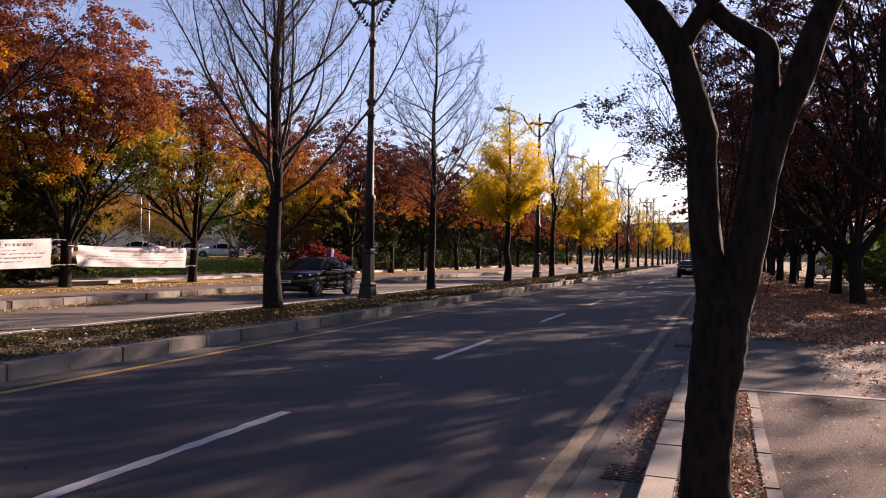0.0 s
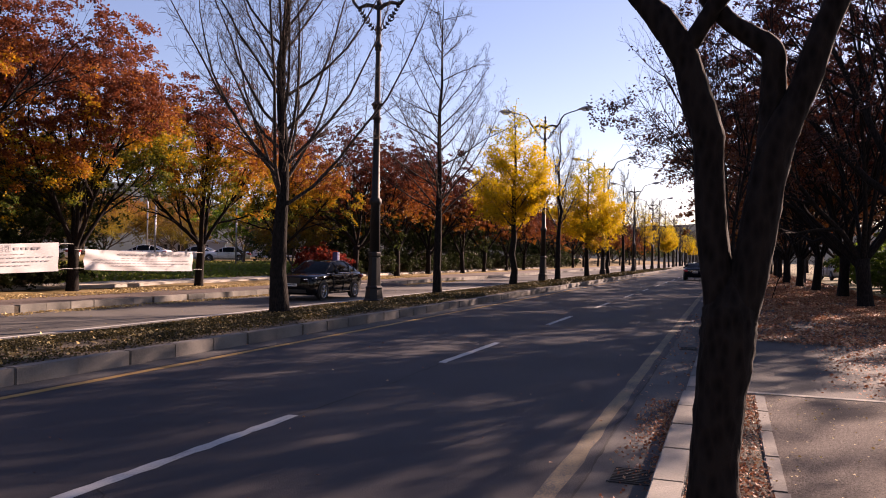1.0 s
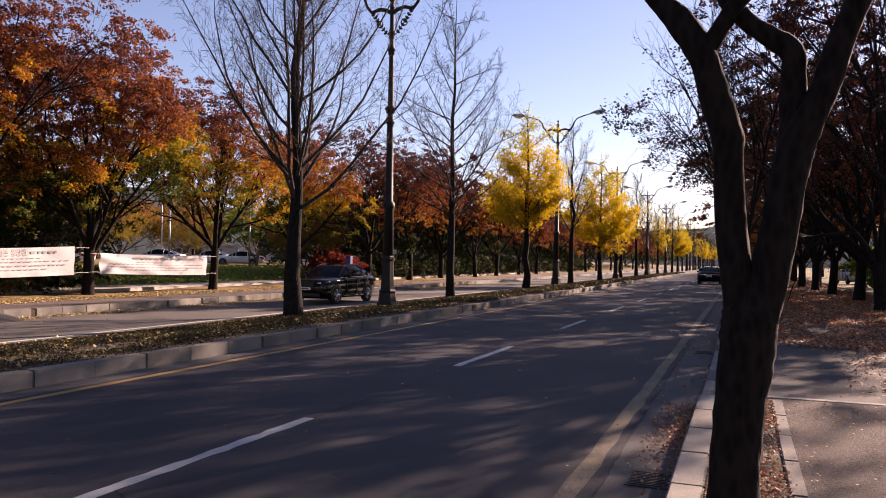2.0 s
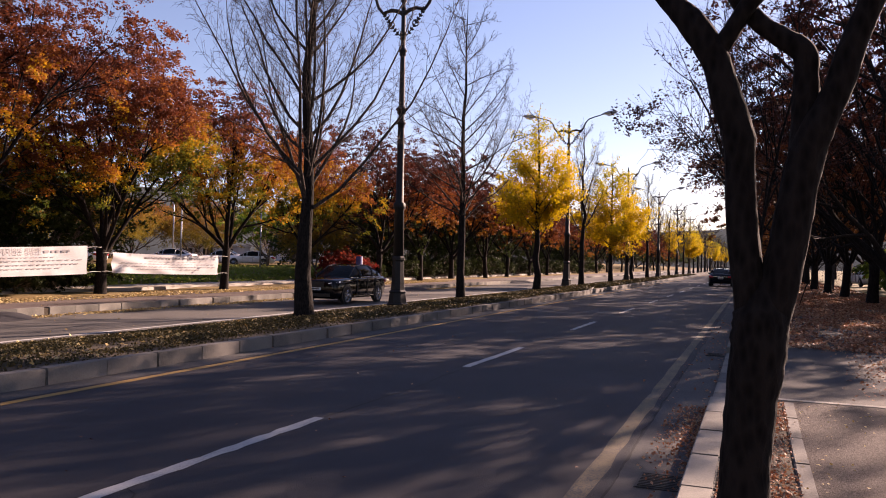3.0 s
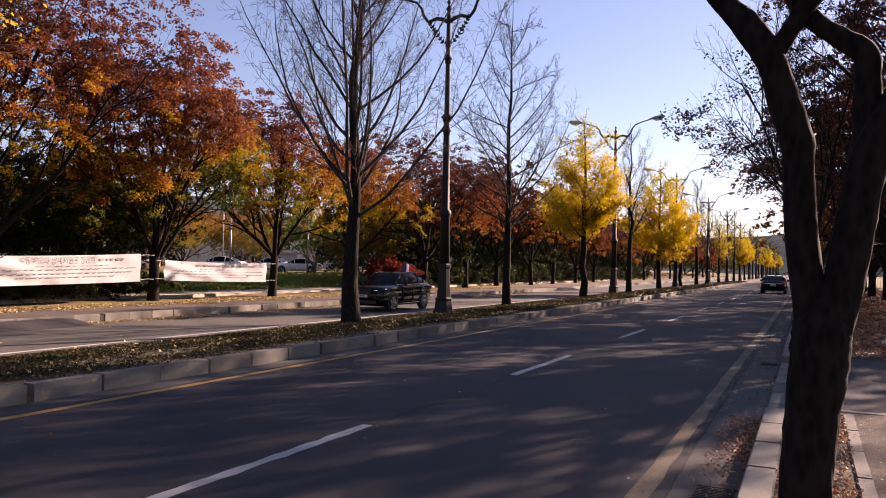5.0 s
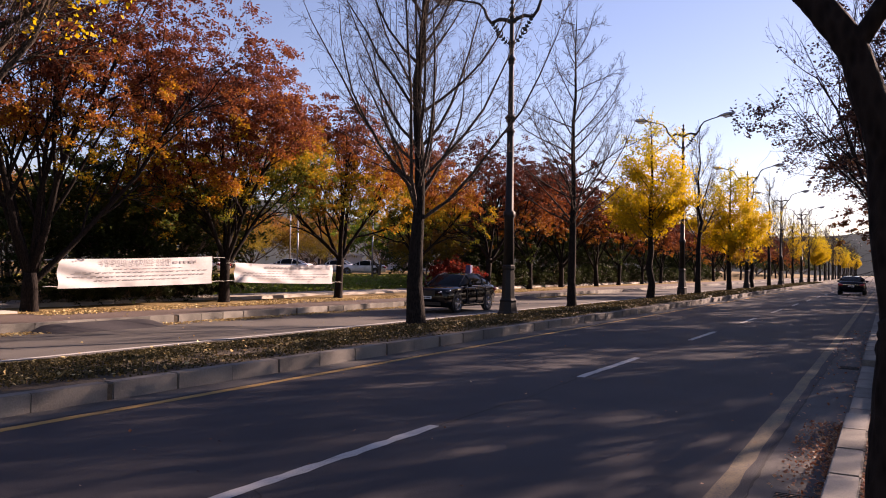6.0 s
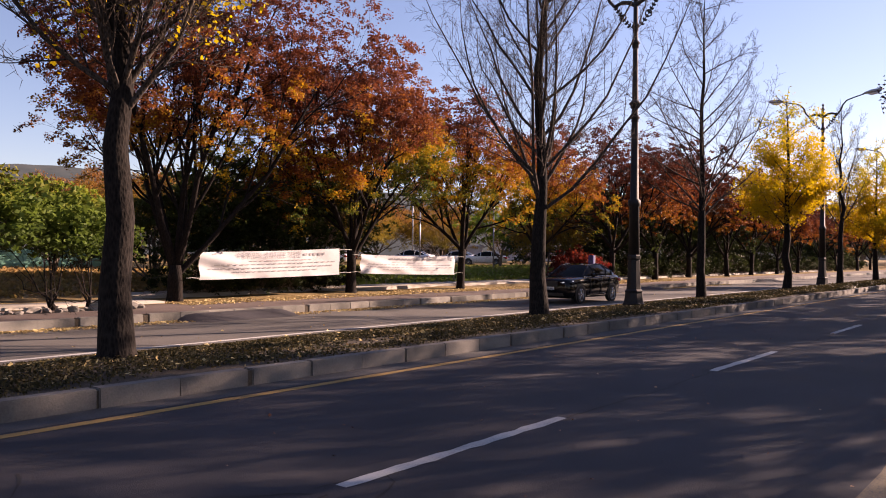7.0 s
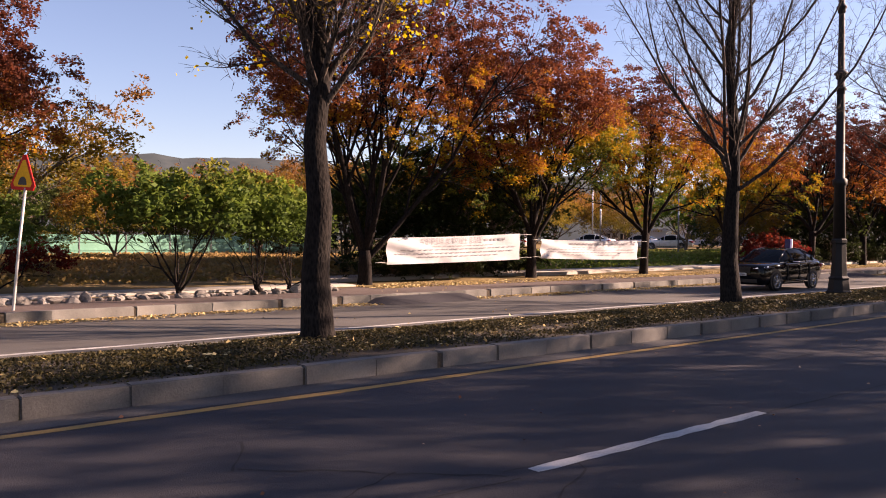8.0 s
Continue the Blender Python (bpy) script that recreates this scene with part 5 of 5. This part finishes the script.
scatter("grass", LEAF_LAWN, 14000, (-44, -28.4), (26, 70), lambda x, y: float(np.interp(x, [-45, -36, -30, -26.3], [0.75, 0.55, 0.15, 0.0])) + 0.02, 0.22, 31, "green grass on the sunlit bank", "grass", 0.0, 1.0, 0.1, 0.2)

# ---- path, stones, fence, posts ----
sheet("path_far", surface("path_concrete", (0.28, 0.25, 0.21), (0.42, 0.38, 0.33), 0.9, 1.0, 40, 0.2), [(-28.5, -0.1), (-28.48, 0.17), (-26.5, 0.13), (-26.48, -0.1)], 15, 120, 30, 0.0, 40, "pale concrete footway behind the verge", "path")
sheet("path_far", bpy.data.materials["path_concrete"], [(-26.0, -0.1), (-25.98, 0.05), (-24.4, 0.03), (-24.38, -0.1)], -30, 15, 30, 0.0, 41, "pale concrete footway behind the edge stones", "path")
ROCK = surface("rock", (0.085, 0.076, 0.068), (0.27, 0.245, 0.215), 0.9, 2.5, 30, 0.4, piece=0.3)
stone_meshes = []
for k in range(6):
    bm = bmesh.new()
    bmesh.ops.create_icosphere(bm, subdivisions=2, radius=0.5)
    for v in bm.verts:
        q = 1 + 0.8 * noise.noise(v.co * 1.6 + Vector((k * 5, 0, 0)))
        v.co = Vector((v.co.x * q, v.co.y * q * 1.2, max(-0.3, v.co.z * q * 0.75)))
    stone_meshes.append(from_bm("edge_stone", bm, ROCK))
rng = random.Random(8)
y = -5.0
while y < 13.4:
    s = rng.uniform(0.16, 0.38)
    ob = tagged(part("edge_stone", rng.choice(stone_meshes)), "rough pale boulder edging the verge", "stone", "edge stones")
    ob.matrix_basis = Matrix.LocRotScale((-22.9 + rng.uniform(-0.1, 0.1), y, ZP + 0.14 * s), Euler((rng.uniform(-0.6, 0.6), rng.uniform(-0.6, 0.6), rng.uniform(0, 6.3))), (s * rng.uniform(0.8, 1.3), s * rng.uniform(0.8, 1.5), s * rng.uniform(0.7, 1.2)))
    y += s * rng.uniform(0.95, 1.5)
FENCE = surface("fence_panel_green", (0.10, 0.30, 0.22), (0.20, 0.44, 0.34), 0.55, 1.0, 30, 0.1)
fence = new("fence")
panel = box_me("panel", FENCE, -0.02, 0.02, 0.03, 2.37, 0.0, 1.25)
post = box_me("post", GREY_PAINT, -0.04, 0.04, -0.03, 0.03, -0.3, 1.35)
rib = box_me("rail", FENCE, 0.02, 0.05, 0.03, 2.37, 0.38, 0.44)
for i in range(17):
    for me, z in ((panel, 0), (post, 0), (rib, 0), (rib, 0.45)):
        part(me.name.split(".")[0], me, fence).matrix_basis = pose(0, 2.4 * i, z)
fence.matrix_basis = pose(-44.5, -16.0, 0.62)
tagged(fence, "pale green sheet-metal fence behind the bank", "fence")


def info_post():
    top = new("information_post")
    part("body", box_me("body", plain("post_blue", (0.03, 0.035, 0.16), 0.4), -0.2, 0.12, -0.18, 0.18, 0, 1.85, 0.02), top)
    part("side_strip", box_me("side_strip", plain("post_white", (0.65, 0.65, 0.66), 0.4), 0.121, 0.135, 0.10, 0.18, 0, 1.85, 0.004), top, "white edge strip")
    part("notice", box_me("notice", PLATE, -0.15, 0.07, -0.19, -0.182, 0.95, 1.25), top, "small white notice")
    return tagged(top, "blue and white information post on the pavement", "post")


put(info_post(), -23.3, 44.0, ZP, 10)


def pole(x, y, h, r=0.07):
    top = new("utility_pole")
    part("shaft", lathe("shaft", GREY_PAINT, [(r, 0), (r * 0.9, h * 0.5), (r * 0.7, h), (0, h)], 10), top)
    part("cap", lathe("cap", GREY_PAINT, [(r * 0.8, h - 0.1), (r * 1.5, h), (r * 0.6, h + 0.14), (0, h + 0.16)], 10), top)
    top.matrix_basis = pose(x, y, 0.3)
    return tagged(top, "slim grey pole beyond the bank", "pole", "slim poles")


pole(-38.5, 55.0, 5.5), pole(-52, 60, 8.0), pole(-40, 47, 5.0), pole(-50, 79, 8)


def shed(x, y, w, d, h, turn, mat, roof_mat):
    top = new("shed")
    part("wall", box_me("wall", mat, -w / 2, w / 2, -d / 2, d / 2, 0, h), top)
    part("roof", box_me("roof", roof_mat, -w / 2 - 0.3, w / 2 + 0.3, -d / 2 - 0.3, d / 2 + 0.3, h, h + 0.3, 0.04), top)
    for i in range(int(w // 2.5)):
        wn_ = part("window", box_me("window", TRIM, -w / 2 + 0.8 + 2.5 * i, -w / 2 + 2.0 + 2.5 * i, -d / 2 - 0.02, -d / 2 + 0.05, 1.0, 2.1), top)
        part("window_frame", box_me("window_frame", PLATE, -w / 2 + 0.74 + 2.5 * i, -w / 2 + 2.06 + 2.5 * i, -d / 2 - 0.03, -d / 2 - 0.021, 2.1, 2.2), wn_)
    top.matrix_basis = pose(x, y, 0.4, 0, 0, turn)
    return tagged(top, "low white shed beyond the parked cars", "building", "low sheds")


WALL_WHITE = surface("painted_wall", (0.5, 0.5, 0.52), (0.68, 0.68, 0.7), 0.8, 0.4, 20, 0.1)
shed(-66, 84, 9, 6, 2.4, 35, WALL_WHITE, plain("shed_roof", (0.6, 0.6, 0.62), 0.5))
shed(-57, 88.5, 8, 6, 4.5, 35, WALL_WHITE, plain("shed_roof_grey", (0.35, 0.36, 0.38), 0.5))

# ---- beside the near pavement ----
g3 = tagged(put(leafy_tree(48, LEAF_LIME, BARK_GREY, 3.0, 0.2, 7, (15, 62), 0.05, 5000, 0.16, 0.22, 1.0, SHRUB, name="shrub"), 7.2, 35.0, 0.15), "yellow-green shrub beside the near pavement", "shrub", "roadside shrubs")
for i, (x, y) in enumerate([(7.6, 39.0), (7.4, 43.5), (8.0, 48.5), (7.8, 54), (10, 62), (10.5, 36), (10.5, 41), (11, 50)]):
    again(g3, x, y, 0.15, 61 * i, 1.0 + 0.1 * (i % 3))
gate = new("gate_pier")
part("shaft", box_me("shaft", GUTTER, -0.3, 0.3, -0.3, 0.3, 0, 2.6, 0.02), gate)
part("cap", box_me("cap", GUTTER, -0.38, 0.38, -0.38, 0.38, 2.6, 2.75, 0.02), gate)
gate.matrix_basis = pose(5.0, 62.5, 0.15)
tagged(gate, "square grey gate pier beside the pavement", "gate pier")

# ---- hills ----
# Grey-blue of the distance haze is mixed into the woodland colour.
HILL = surface("hazy_wooded_hill", (0.058, 0.072, 0.075), (0.09, 0.10, 0.10), 1.0, 0.02, 0.12, 0.5, 0.5, shine=0.0)


def ridge(az0, az1, dist, heights, seed):
    """A wooded ridge seen from the road, az in degrees to the left of the road's line."""
    vs, fs, n = [], [], 90
    for i in range(n + 1):
        t = i / n
        az = radians(az0 + (az1 - az0) * t)
        h = float(np.interp(t, np.linspace(0, 1, len(heights)), heights))
        h *= 1 + 0.16 * noise.noise(Vector((t * 9, seed, 0))) + 0.05 * noise.noise(Vector((t * 45, seed, 3)))
        for d, k in ((0.72, 0.0), (0.85, 0.55), (1.0, 1.0), (1.25, 0.8), (1.5, 0.0)):
            vs.append((-math.sin(az) * dist * d, math.cos(az) * dist * d, h * k - 1))
    for i in range(n):
        for j in range(4):
            a = 5 * i + j
            fs.append((a, a + 1, a + 6, a + 5))
    return tagged(part("hill", mesh_of("hill", vs, fs, HILL, True)), "wooded hill in the distance, haze in its colour", "hill", "", "structure")


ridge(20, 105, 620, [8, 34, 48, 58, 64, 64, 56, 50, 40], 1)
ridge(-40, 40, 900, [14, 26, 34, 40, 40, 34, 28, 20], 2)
